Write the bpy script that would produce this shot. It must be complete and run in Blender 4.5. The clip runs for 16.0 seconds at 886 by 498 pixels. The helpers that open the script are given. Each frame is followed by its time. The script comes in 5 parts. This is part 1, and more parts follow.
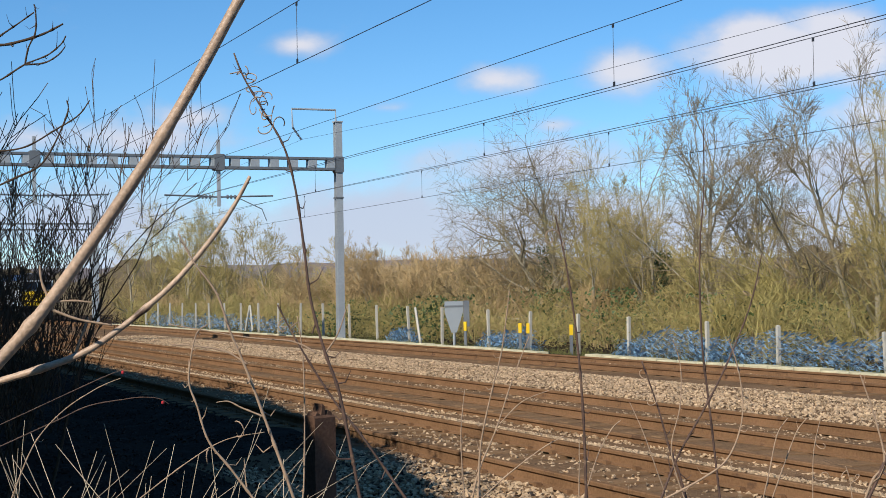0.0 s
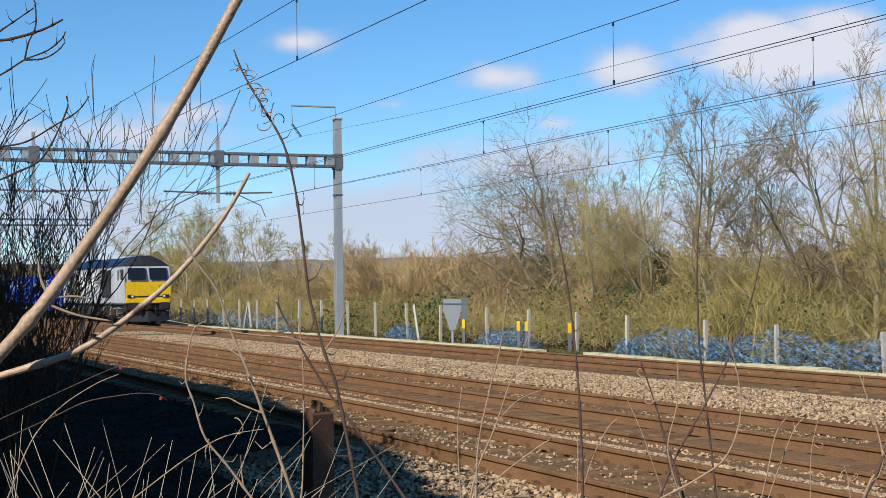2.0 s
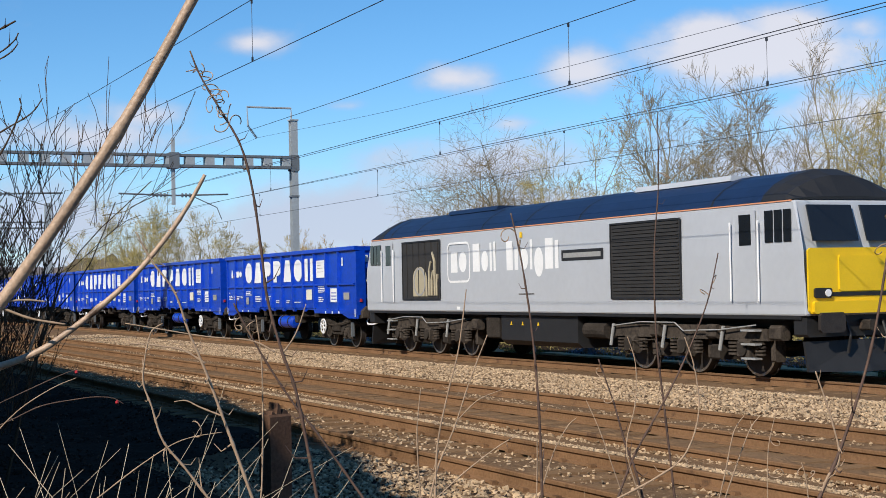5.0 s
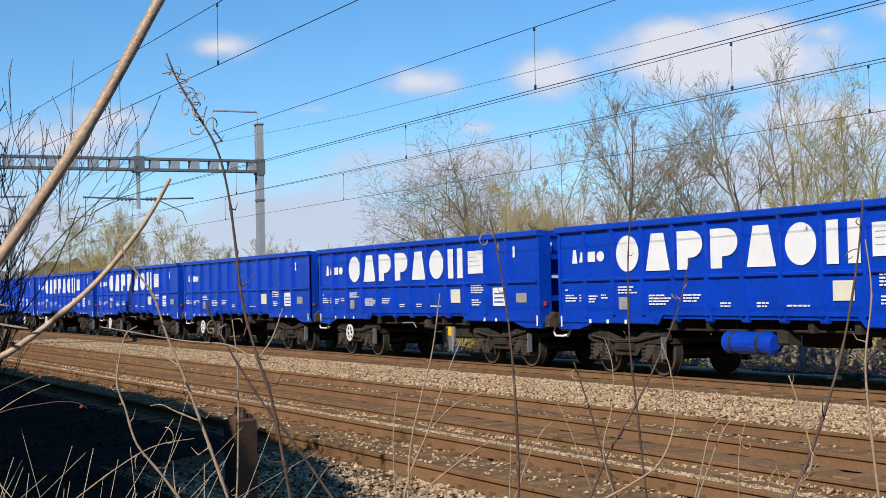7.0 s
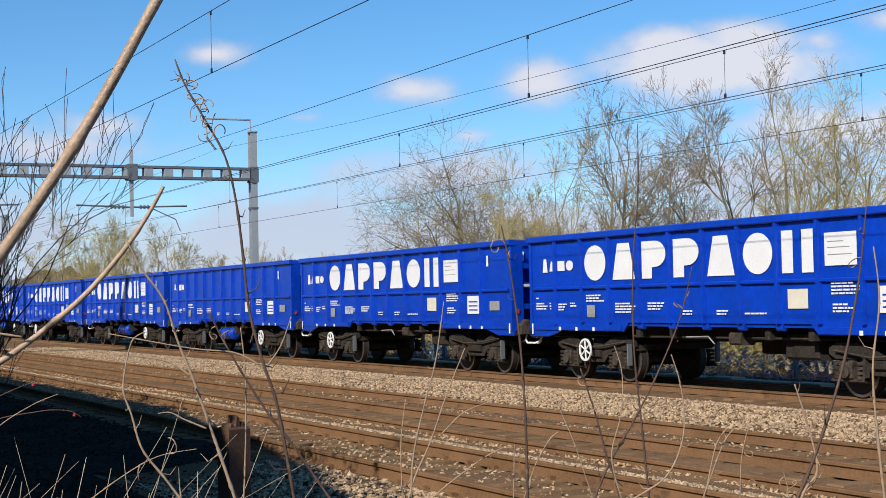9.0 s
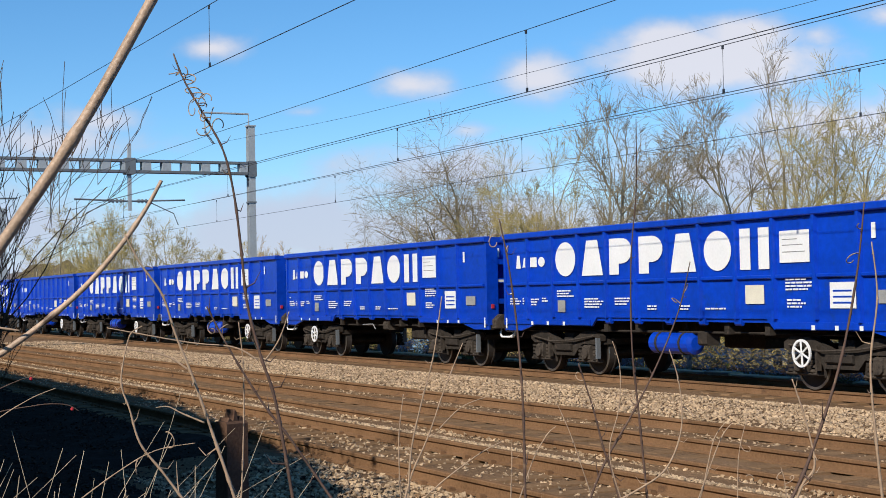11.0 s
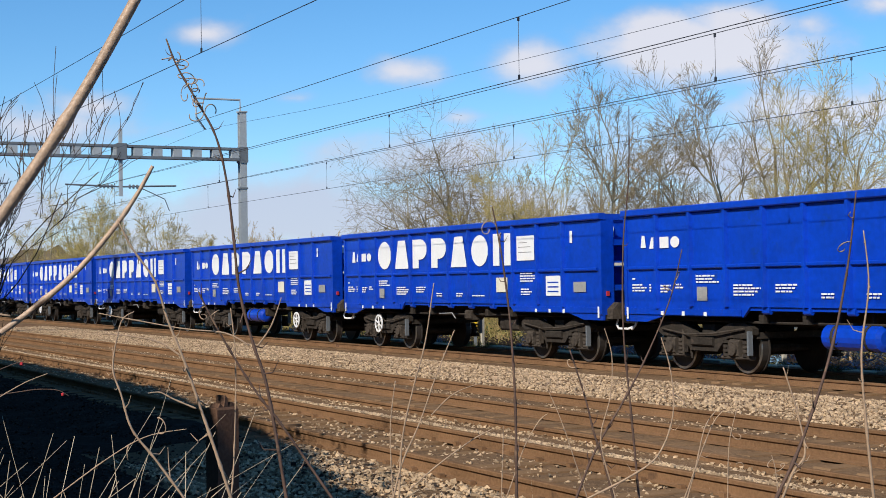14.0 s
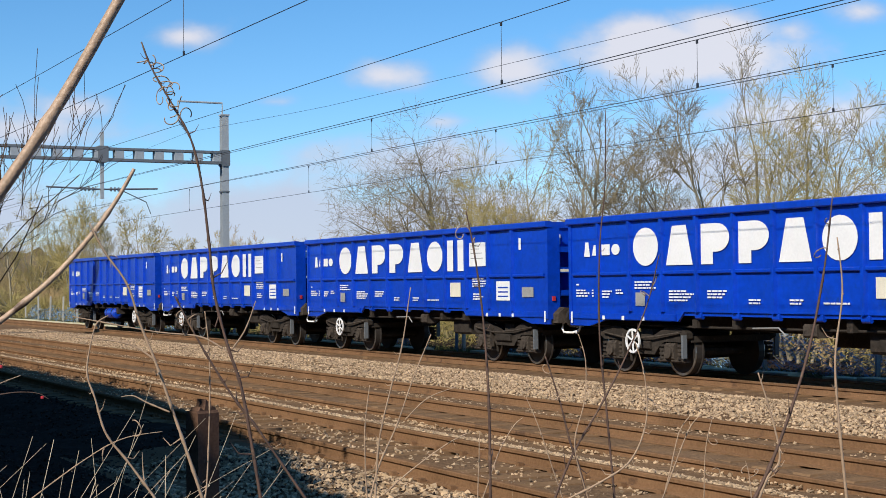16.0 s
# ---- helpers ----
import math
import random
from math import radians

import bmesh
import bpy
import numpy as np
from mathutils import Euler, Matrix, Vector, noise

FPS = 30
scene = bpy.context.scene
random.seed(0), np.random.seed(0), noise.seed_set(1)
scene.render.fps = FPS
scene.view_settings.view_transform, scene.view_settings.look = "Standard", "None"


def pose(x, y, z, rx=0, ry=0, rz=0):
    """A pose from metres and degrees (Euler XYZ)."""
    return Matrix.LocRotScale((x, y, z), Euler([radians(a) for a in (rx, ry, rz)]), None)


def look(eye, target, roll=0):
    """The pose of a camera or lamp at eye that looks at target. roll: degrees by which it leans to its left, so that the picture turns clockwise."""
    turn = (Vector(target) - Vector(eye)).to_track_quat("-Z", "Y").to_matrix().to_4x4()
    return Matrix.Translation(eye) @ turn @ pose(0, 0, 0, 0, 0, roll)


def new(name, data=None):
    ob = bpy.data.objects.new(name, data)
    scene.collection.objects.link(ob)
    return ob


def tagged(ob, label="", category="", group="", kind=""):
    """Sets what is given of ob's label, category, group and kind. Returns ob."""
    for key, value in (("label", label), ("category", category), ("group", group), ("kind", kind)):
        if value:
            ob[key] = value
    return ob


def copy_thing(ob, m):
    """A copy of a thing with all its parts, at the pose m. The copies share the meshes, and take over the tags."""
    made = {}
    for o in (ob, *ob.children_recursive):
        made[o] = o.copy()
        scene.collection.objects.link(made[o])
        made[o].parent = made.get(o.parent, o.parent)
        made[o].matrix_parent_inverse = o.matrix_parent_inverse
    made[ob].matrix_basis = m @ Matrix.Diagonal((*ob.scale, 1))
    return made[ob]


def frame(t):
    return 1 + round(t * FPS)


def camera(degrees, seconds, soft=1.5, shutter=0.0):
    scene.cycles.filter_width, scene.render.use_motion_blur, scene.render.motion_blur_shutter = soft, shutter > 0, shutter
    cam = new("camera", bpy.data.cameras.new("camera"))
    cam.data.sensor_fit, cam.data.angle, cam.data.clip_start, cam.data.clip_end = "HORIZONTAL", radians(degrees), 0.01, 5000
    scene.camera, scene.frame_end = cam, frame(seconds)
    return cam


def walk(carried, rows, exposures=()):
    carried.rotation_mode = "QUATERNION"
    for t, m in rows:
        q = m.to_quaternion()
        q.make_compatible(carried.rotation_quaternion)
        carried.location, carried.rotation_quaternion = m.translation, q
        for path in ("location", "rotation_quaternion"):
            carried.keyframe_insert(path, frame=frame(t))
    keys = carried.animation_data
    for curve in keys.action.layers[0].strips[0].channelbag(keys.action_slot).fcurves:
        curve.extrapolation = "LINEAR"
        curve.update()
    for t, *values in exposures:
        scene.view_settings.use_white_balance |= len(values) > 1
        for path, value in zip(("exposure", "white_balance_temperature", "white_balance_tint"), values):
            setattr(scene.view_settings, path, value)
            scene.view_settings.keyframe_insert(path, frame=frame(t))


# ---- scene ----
DEG = 32.29
EYE_Z = 1.793
# seconds, heading, tilt, lean of the hand-held camera, which stays in one place
PATH = [
    (0, 66.98, 91.58, 1.03),
    (0.5, 66.98, 91.52, 1.00),
    (1, 67.00, 91.49, 0.81),
    (1.5, 66.86, 91.50, 0.73),
    (2, 66.93, 91.49, 0.73),
    (2.5, 67.00, 91.49, 0.70),
    (3, 67.12, 91.50, 0.71),
    (3.5, 67.13, 91.49, 0.78),
    (4.6, 65.9, 91.49, 1.05),
    (5.5, 64.81, 91.50, 1.16),
    (6, 64.58, 91.52, 1.20),
    (6.5, 64.39, 91.59, 1.20),
    (7, 64.06, 91.62, 1.14),
    (7.5, 63.84, 91.72, 1.22),
    (8, 63.81, 91.80, 1.21),
    (8.5, 63.81, 91.88, 1.16),
    (9, 63.82, 91.91, 1.17),
    (10.2, 63.77, 91.83, 1.12),
    (11.5, 63.72, 91.60, 1.06),
    (12, 63.69, 91.47, 1.06),
    (12.5, 63.66, 91.32, 1.02),
    (13, 63.63, 91.19, 1.02),
    (13.5, 63.59, 91.14, 0.92),
    (14, 63.41, 91.21, 0.84),
    (14.5, 63.19, 91.25, 0.81),
    (15, 63.04, 91.29, 0.72),
    (15.5, 62.86, 91.31, 0.59),
    (16, 62.72, 91.37, 0.56),
]
cam = camera(DEG, 16.0, soft=0.85)
walk(cam, [(t, pose(0, 0, EYE_Z, tilt, lean, head)) for t, head, tilt, lean in PATH])

# ---- light ----
SUN_UP, SUN_SIDE = 35.0, 30.0          # degrees above the horizon; degrees from square to the tracks
world = bpy.data.worlds.new("daylight")
world.use_nodes = True
scene.world = world
wn, wl = world.node_tree.nodes, world.node_tree.links
sky = wn.new("ShaderNodeTexSky")
sky.sky_type, sky.sun_disc = "NISHITA", False
sky.sun_elevation = radians(SUN_UP)
sky.sun_rotation = radians(180 - SUN_SIDE)
sky.altitude, sky.air_density, sky.dust_density, sky.ozone_density = 1500.0, 1.0, 0.05, 6.0
tint = wn.new("ShaderNodeHueSaturation")
tint.inputs["Hue"].default_value, tint.inputs["Saturation"].default_value = 0.495, 1.14
wl.new(sky.outputs["Color"], tint.inputs["Color"])
wl.new(tint.outputs["Color"], wn["Background"].inputs["Color"])
wn["Background"].inputs["Strength"].default_value = 0.135
sun = new("sun", bpy.data.lights.new("sun", "SUN"))
sun.data.energy, sun.data.angle, sun.data.color = 5.0, radians(0.53), (1.0, 0.92, 0.80)
sd = Vector((math.sin(radians(SUN_SIDE)) * math.cos(radians(SUN_UP)), -math.cos(radians(SUN_SIDE)) * math.cos(radians(SUN_UP)), math.sin(radians(SUN_UP))))
sun.matrix_world = look(sd * 50, (0, 0, 0))
scene.view_settings.exposure = 0.0


# ---- materials ----
def material(name, color, rough=0.7, metal=0.0, scale=3.0, vary=0.15, fine=40.0, bump=0.0, spots=None, spot_at=0.6, per_piece=0.0, island=0.0, specks=None, streak=False):
    """A surface with variation at a coarse and a fine scale, optional stains of another colour, and relief."""
    m = bpy.data.materials.new(name)
    m.use_nodes = True
    n, l = m.node_tree.nodes, m.node_tree.links
    b = n["Principled BSDF"]
    b.inputs["Roughness"].default_value, b.inputs["Metallic"].default_value = rough, metal
    b.inputs["Specular IOR Level"].default_value = 0.0 if rough >= 0.85 else 0.5
    tc = n.new("ShaderNodeTexCoord")
    big, small = n.new("ShaderNodeTexNoise"), n.new("ShaderNodeTexNoise")
    for node, s, d in ((big, scale, 4), (small, fine, 3)):
        node.inputs["Scale"].default_value, node.inputs["Detail"].default_value = s, d
        l.new(tc.outputs["Object"], node.inputs["Vector"])
    add = n.new("ShaderNodeMath")
    l.new(big.outputs["Fac"], add.inputs[0]), l.new(small.outputs["Fac"], add.inputs[1])
    last = add
    for amount, kind in ((per_piece, "ShaderNodeObjectInfo"), (island, "ShaderNodeNewGeometry")):
        if amount:
            src, mul = n.new(kind), n.new("ShaderNodeMath")
            mul.operation = "MULTIPLY_ADD"
            mul.inputs[1].default_value = amount
            l.new(src.outputs["Random" if kind == "ShaderNodeObjectInfo" else "Random Per Island"], mul.inputs[0])
            l.new(last.outputs[0], mul.inputs[2])
            last = mul
    span = n.new("ShaderNodeMapRange")
    mid = 1.0 + 0.5 * (per_piece + island)
    half = 0.4 + 0.5 * (per_piece + island)
    span.inputs["From Min"].default_value, span.inputs["From Max"].default_value = mid - half, mid + half
    span.inputs["To Min"].default_value, span.inputs["To Max"].default_value = 1 - vary, 1 + vary
    l.new(last.outputs[0], span.inputs["Value"])
    col = n.new("ShaderNodeMix")
    col.data_type, col.blend_type = "RGBA", "MULTIPLY"
    col.inputs["Factor"].default_value = 1.0
    col.inputs["A"].default_value = (*color, 1)
    l.new(span.outputs["Result"], col.inputs["B"])
    out = col.outputs["Result"]
    if spots:
        st = n.new("ShaderNodeTexNoise")
        st.inputs["Scale"].default_value, st.inputs["Detail"].default_value, st.inputs["Roughness"].default_value = scale * 2.3, 6, 0.65
        l.new(tc.outputs["Object"], st.inputs["Vector"])
        r = n.new("ShaderNodeMapRange")
        r.inputs["From Min"].default_value, r.inputs["From Max"].default_value = spot_at, spot_at + 0.12
        l.new(st.outputs["Fac"], r.inputs["Value"])
        mx = n.new("ShaderNodeMix")
        mx.data_type = "RGBA"
        l.new(r.outputs["Result"], mx.inputs["Factor"]), l.new(out, mx.inputs["A"])
        mx.inputs["B"].default_value = (*spots, 1)
        out = mx.outputs["Result"]
    if specks:
        mp = n.new("ShaderNodeMapping")
        mp.inputs["Scale"].default_value = (1.0, 1.0, 0.22) if streak else (1, 1, 1)
        l.new(tc.outputs["Object"], mp.inputs["Vector"])
        sp = n.new("ShaderNodeTexNoise")
        sp.inputs["Scale"].default_value, sp.inputs["Detail"].default_value, sp.inputs["Roughness"].default_value = 11.0, 5, 0.7
        l.new(mp.outputs["Vector"], sp.inputs["Vector"])
        r2 = n.new("ShaderNodeMapRange")
        r2.inputs["From Min"].default_value, r2.inputs["From Max"].default_value, r2.inputs["To Max"].default_value = 0.55, 0.74, 0.40
        l.new(sp.outputs["Fac"], r2.inputs["Value"])
        m2 = n.new("ShaderNodeMix")
        m2.data_type = "RGBA"
        l.new(r2.outputs["Result"], m2.inputs["Factor"]), l.new(out, m2.inputs["A"])
        m2.inputs["B"].default_value = (*specks, 1)
        out = m2.outputs["Result"]
    l.new(out, b.inputs["Base Color"])
    if bump:
        bp = n.new("ShaderNodeBump")
        bp.inputs["Strength"].default_value, bp.inputs["Distance"].default_value = 0.6, bump
        l.new(small.outputs["Fac"], bp.inputs["Height"])
        l.new(bp.outputs["Normal"], b.inputs["Normal"])
    return m


M_BLUE = material("wagon_blue_paint", (0.001, 0.046, 0.46), 0.36, scale=1.2, vary=0.25, fine=9, spots=(0.008, 0.045, 0.26), spot_at=0.60, specks=(0.02, 0.065, 0.32), streak=True)
M_WHITE = material("white_vinyl", (0.80, 0.80, 0.79), 0.5, scale=2, vary=0.07, fine=20)
M_CREAM = material("cream_plate", (0.72, 0.68, 0.55), 0.5, scale=4, vary=0.1)
M_TANBOX = material("tan_machinery", (0.40, 0.35, 0.24), 0.7, scale=4, vary=0.2)
M_PLATE = material("grey_plate", (0.30, 0.30, 0.29), 0.6, scale=6, vary=0.2)
M_DARK = material("grimy_underframe", (0.042, 0.036, 0.031), 0.85, scale=3, vary=0.4, fine=25, spots=(0.09, 0.065, 0.05), spot_at=0.58)
M_DUSTY = material("dusty_bogie", (0.068, 0.056, 0.046), 0.9, scale=3, vary=0.45, fine=25, spots=(0.035, 0.03, 0.027), spot_at=0.52)
M_STEEL = material("worn_wheel_steel", (0.045, 0.038, 0.034), 0.6, metal=0.4, scale=5, vary=0.3)
M_TREAD = material("polished_tread", (0.5, 0.48, 0.46), 0.3, metal=0.9, scale=8, vary=0.15)
M_GREY = material("loco_silver_grey", (0.44, 0.46, 0.49), 0.38, scale=0.8, vary=0.05, fine=6, spots=(0.40, 0.40, 0.41), spot_at=0.66)
M_ROOF = material("loco_roof_blue", (0.006, 0.020, 0.062), 0.5, scale=1.0, vary=0.25, fine=8)
M_YELLOW = material("warning_yellow", (0.80, 0.52, 0.01), 0.45, scale=2, vary=0.08)
M_RED = material("lamp_red", (0.45, 0.03, 0.04), 0.5, scale=4, vary=0.1)
M_ORANGE = material("cantrail_orange", (0.70, 0.30, 0.16), 0.5, scale=2, vary=0.15)
M_BLACK = material("black_rubber", (0.015, 0.015, 0.016), 0.6, scale=4, vary=0.3)
M_GLASS = material("dark_cab_glass", (0.012, 0.015, 0.02), 0.06, scale=2, vary=0.1)
M_GRILLE = material("black_grille", (0.028, 0.026, 0.024), 0.7, scale=3, vary=0.4, fine=30)
M_RAIL = material("rusty_rail_side", (0.205, 0.118, 0.064), 0.85, scale=1.5, vary=0.3, fine=30, spots=(0.10, 0.06, 0.04), spot_at=0.6)
M_HEAD = material("rail_head", (0.20, 0.125, 0.075), 0.6, metal=0.1, scale=2, vary=0.2)
M_BALLAST = material("ballast_bed", (0.19, 0.120, 0.070), 0.95, scale=0.6, vary=0.3, fine=22, bump=0.06, spots=(0.10, 0.065, 0.042), spot_at=0.6)
M_STONE = material("ballast_stone", (0.43, 0.31, 0.195), 0.92, scale=2.0, vary=0.65, fine=50, island=1.2)
# bank stones: the shade over them is put into this dark colour
M_SHADESTONE = material("shade_dark_stone", (0.048, 0.036, 0.030), 0.95, scale=2.0, vary=0.6, fine=40, island=1.2)
M_SLEEPER = material("dusty_sleeper", (0.23, 0.142, 0.078), 0.9, scale=2, vary=0.25, fine=30)
# earth colour deepened to stand in for the bank's shade
M_EARTH = material("shade_dark_earth", (0.042, 0.031, 0.025), 0.95, scale=0.8, vary=0.4, fine=15, bump=0.05, spots=(0.060, 0.046, 0.038), spot_at=0.55)
M_CONC = material("pale_concrete", (0.48, 0.45, 0.38), 0.85, scale=3, vary=0.2, fine=40)
M_TROUGH = material("trough_lid", (0.55, 0.50, 0.33), 0.85, scale=2, vary=0.25, fine=30)
M_GALV = material("galvanised_steel", (0.33, 0.36, 0.38), 0.55, metal=0.0, scale=1.2, vary=0.15, fine=12)
M_GALVDARK = material("weathered_steel", (0.13, 0.145, 0.16), 0.6, metal=0.0, scale=2, vary=0.2)
M_WIRE = material("copper_wire", (0.05, 0.05, 0.055), 0.5, metal=0.5, scale=6, vary=0.2)
M_NET = material("blue_netting", (0.20, 0.36, 0.52), 0.7, scale=3, vary=0.4, fine=30, island=0.6)
M_SIGN = material("sign_back_grey", (0.26, 0.29, 0.31), 0.5, scale=3, vary=0.1)
M_BARK = material("grey_bark", (0.33, 0.285, 0.20), 0.9, scale=2, vary=0.4, fine=18, bump=0.02, spots=(0.16, 0.17, 0.09), spot_at=0.6)
M_TWIG = material("bare_twigs", (0.25, 0.20, 0.125), 0.9, scale=0.7, vary=0.35, fine=8, island=0.5)
M_BUD = material("budding_twigs", (0.40, 0.32, 0.13), 0.9, scale=0.5, vary=0.35, fine=8, island=0.6)
M_SCRUB = material("olive_scrub", (0.33, 0.25, 0.115), 0.95, scale=0.3, vary=0.75, fine=5, island=0.8)
M_TAN = material("tan_shrub_twigs", (0.46, 0.33, 0.17), 0.9, scale=0.5, vary=0.4, fine=8, island=0.4, per_piece=0.6)
M_OLIVE = material("olive_shrub_twigs", (0.36, 0.30, 0.115), 0.9, scale=0.5, vary=0.4, fine=8, island=0.4, per_piece=0.6)
M_IVY = material("ivy_leaves", (0.06, 0.095, 0.022), 0.6, scale=0.6, vary=0.4, fine=8, island=0.8)
M_FARWOOD = material("distant_wood", (0.20, 0.155, 0.10), 0.95, scale=0.02, vary=0.35, fine=0.3, island=0.6)
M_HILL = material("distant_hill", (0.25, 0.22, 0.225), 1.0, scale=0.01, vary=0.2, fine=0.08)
M_CANE = material("pale_stem_bark", (0.44, 0.31, 0.215), 0.5, scale=5, vary=0.4, fine=140, bump=0.002, spots=(0.10, 0.06, 0.04), spot_at=0.60)
M_STEMRED = material("red_brown_stem", (0.095, 0.055, 0.040), 0.75, scale=14, vary=0.4, fine=150, spots=(0.26, 0.17, 0.10), spot_at=0.6)
M_STEMPALE = material("straw_stem", (0.36, 0.25, 0.165), 0.8, scale=12, vary=0.35, fine=150, island=0.3)
M_GRASS = material("dry_grass", (0.46, 0.37, 0.26), 0.9, scale=5, vary=0.4, fine=60, island=0.8)
M_BUSH = material("dark_bush_twigs", (0.075, 0.052, 0.036), 0.85, scale=2, vary=0.4, fine=30, island=0.5)
M_POST = material("rusty_post", (0.11, 0.065, 0.045), 0.9, scale=6, vary=0.35, fine=60, bump=0.004)


# ---- mesh helpers ----
class Shape:
    """Collects boxes, tubes, prisms and rings into one mesh."""

    def __init__(self):
        self.v, self.f, self.n = [], [], 0

    def put(self, verts, faces):
        self.v.append(np.asarray(verts, float).reshape(-1, 3))
        self.f += [tuple(i + self.n for i in f) for f in faces]
        self.n += len(self.v[-1])
        return self

    def box(self, x0, x1, y0, y1, z0, z1, chamfer=0.0):
        if chamfer:
            c = chamfer
            prof = [(y0 + c, z0), (y1 - c, z0), (y1, z0 + c), (y1, z1 - c), (y1 - c, z1), (y0 + c, z1), (y0, z1 - c), (y0, z0 + c)]
            return self.prism(prof, x0, x1)
        return self.prism([(y0, z0), (y1, z0), (y1, z1), (y0, z1)], x0, x1)

    def prism(self, prof, x0, x1):
        """A profile in y and z drawn out along x."""
        k = len(prof)
        v = [(x, y, z) for x in (x0, x1) for y, z in prof]
        f = [(i, k + i, k + (i + 1) % k, (i + 1) % k) for i in range(k)]
        return self.put(v, f + [tuple(range(k)), tuple(range(2 * k - 1, k - 1, -1))])

    def slab(self, prof, y0, y1):
        """A profile in x and z drawn out along y."""
        k = len(prof)
        v = [(x, y, z) for y in (y0, y1) for x, z in prof]
        f = [(i, (i + 1) % k, k + (i + 1) % k, k + i) for i in range(k)]
        return self.put(v, f + [tuple(range(k - 1, -1, -1)), tuple(range(k, 2 * k))])

    def tube(self, pts, radii, sides=6, cap=True):
        pts = np.asarray(pts, float)
        n = len(pts)
        radii = np.broadcast_to(np.asarray(radii, float), (n,))
        d = np.gradient(pts, axis=0)
        d /= np.linalg.norm(d, axis=1)[:, None] + 1e-12
        ref = np.array([0.0, 0, 1]) if abs(d[0][2]) < 0.9 else np.array([1.0, 0, 0])
        a = np.cross(d, ref)
        a /= np.linalg.norm(a, axis=1)[:, None] + 1e-12
        b = np.cross(d, a)
        th = np.arange(sides) * 2 * np.pi / sides
        ring = pts[:, None] + radii[:, None, None] * (np.cos(th)[None, :, None] * a[:, None] + np.sin(th)[None, :, None] * b[:, None])
        f = [(i * sides + j, i * sides + (j + 1) % sides, (i + 1) * sides + (j + 1) % sides, (i + 1) * sides + j) for i in range(n - 1) for j in range(sides)]
        if cap and sides > 2:
            f += [tuple(range(sides - 1, -1, -1)), tuple(range((n - 1) * sides, n * sides))]
        return self.put(ring.reshape(-1, 3), f)

    def disc(self, cx, y0, y1, cz, r, sides=24, hole=0.0):
        """A wheel or ring whose axle lies along y."""
        th = np.arange(sides) * 2 * np.pi / sides
        if not hole:
            return self.slab([(cx + r * math.cos(t), cz + r * math.sin(t)) for t in th], y0, y1)
        v = [(cx + q * math.cos(t), y, cz + q * math.sin(t)) for y in (y0, y1) for q in (hole, r) for t in th]
        s, f = sides, []
        for i in range(s):
            j = (i + 1) % s
            f += [(i, s + i, s + j, j), (2 * s + j, 3 * s + j, 3 * s + i, 2 * s + i), (s + i, 3 * s + i, 3 * s + j, s + j), (j, 2 * s + j, 2 * s + i, i)]
        return self.put(v, f)

    def mesh(self, name, mat, smooth=False):
        me = bpy.data.meshes.new(name)
        me.from_pydata(np.concatenate(self.v).tolist(), [], self.f)
        me.materials.append(mat)
        if smooth:
            me.polygons.foreach_set("use_smooth", [True] * len(me.polygons))
        me.update()
        return me


def part(name, shape, mat, parent, label="", smooth=False, bevel=0.0, kind=""):
    ob = new(name, shape.mesh(name, mat, smooth))
    ob.parent = parent
    if bevel:
        md = ob.modifiers.new("edge", "BEVEL")
        md.width, md.segments, md.limit_method = bevel, 2, "ANGLE"
    return tagged(ob, label, kind=kind)


def thing(name, label, category, at=(0, 0, 0), turn=0.0, group="", kind=""):
    ob = new(name)
    ob.empty_display_size = 0.2
    ob.matrix_basis = pose(*at, 0, 0, turn)
    return tagged(ob, label, category, group, kind)


def single(name, shape, mat, label, category="", group="", kind="", smooth=False):
    return tagged(new(name, shape.mesh(name, mat, smooth)), label, category, group, kind)


def rng(seed):
    return np.random.default_rng(seed)


# ---- places ----
TRACKS = {"near": 7.63, "middle": 11.65, "far": 18.55}      # centre lines, metres across from the camera
GAUGE = 1.505
SPEED, START = 21.36, -150.1       # the train's speed, and where the front wagon's leading buffers are at 0 s
PITCH, WAGONS = 14.62, 18
# seconds, metres by which the train lags or leads an even pace
LATE = ((0, 0.0), (1.5, -0.08), (3, -0.15), (4.2, -0.18), (5.5, -0.20), (7, -0.16), (8.5, -0.05), (10, -0.02), (11.5, -0.02), (12.5, 0.0), (14, -0.13), (15, -0.25), (16, -0.40))


# ---- ground ----
def ground_z(x, y):
    y = np.asarray(y, float)
    z = np.interp(y, [-4000, -30, 0, 3.5, 5.0, 5.9, 9.2, 9.9, 10.3, 13.0, 13.5, 16.0, 16.6, 20.2, 21.2, 24, 40, 4000],
                  [-0.4, -0.3, -0.15, -0.22, -0.32, -0.168, -0.168, -0.30, -0.168, -0.165, -0.12, -0.11, -0.168, -0.168, -0.28, -0.3, -0.9, -2.0])
    return z


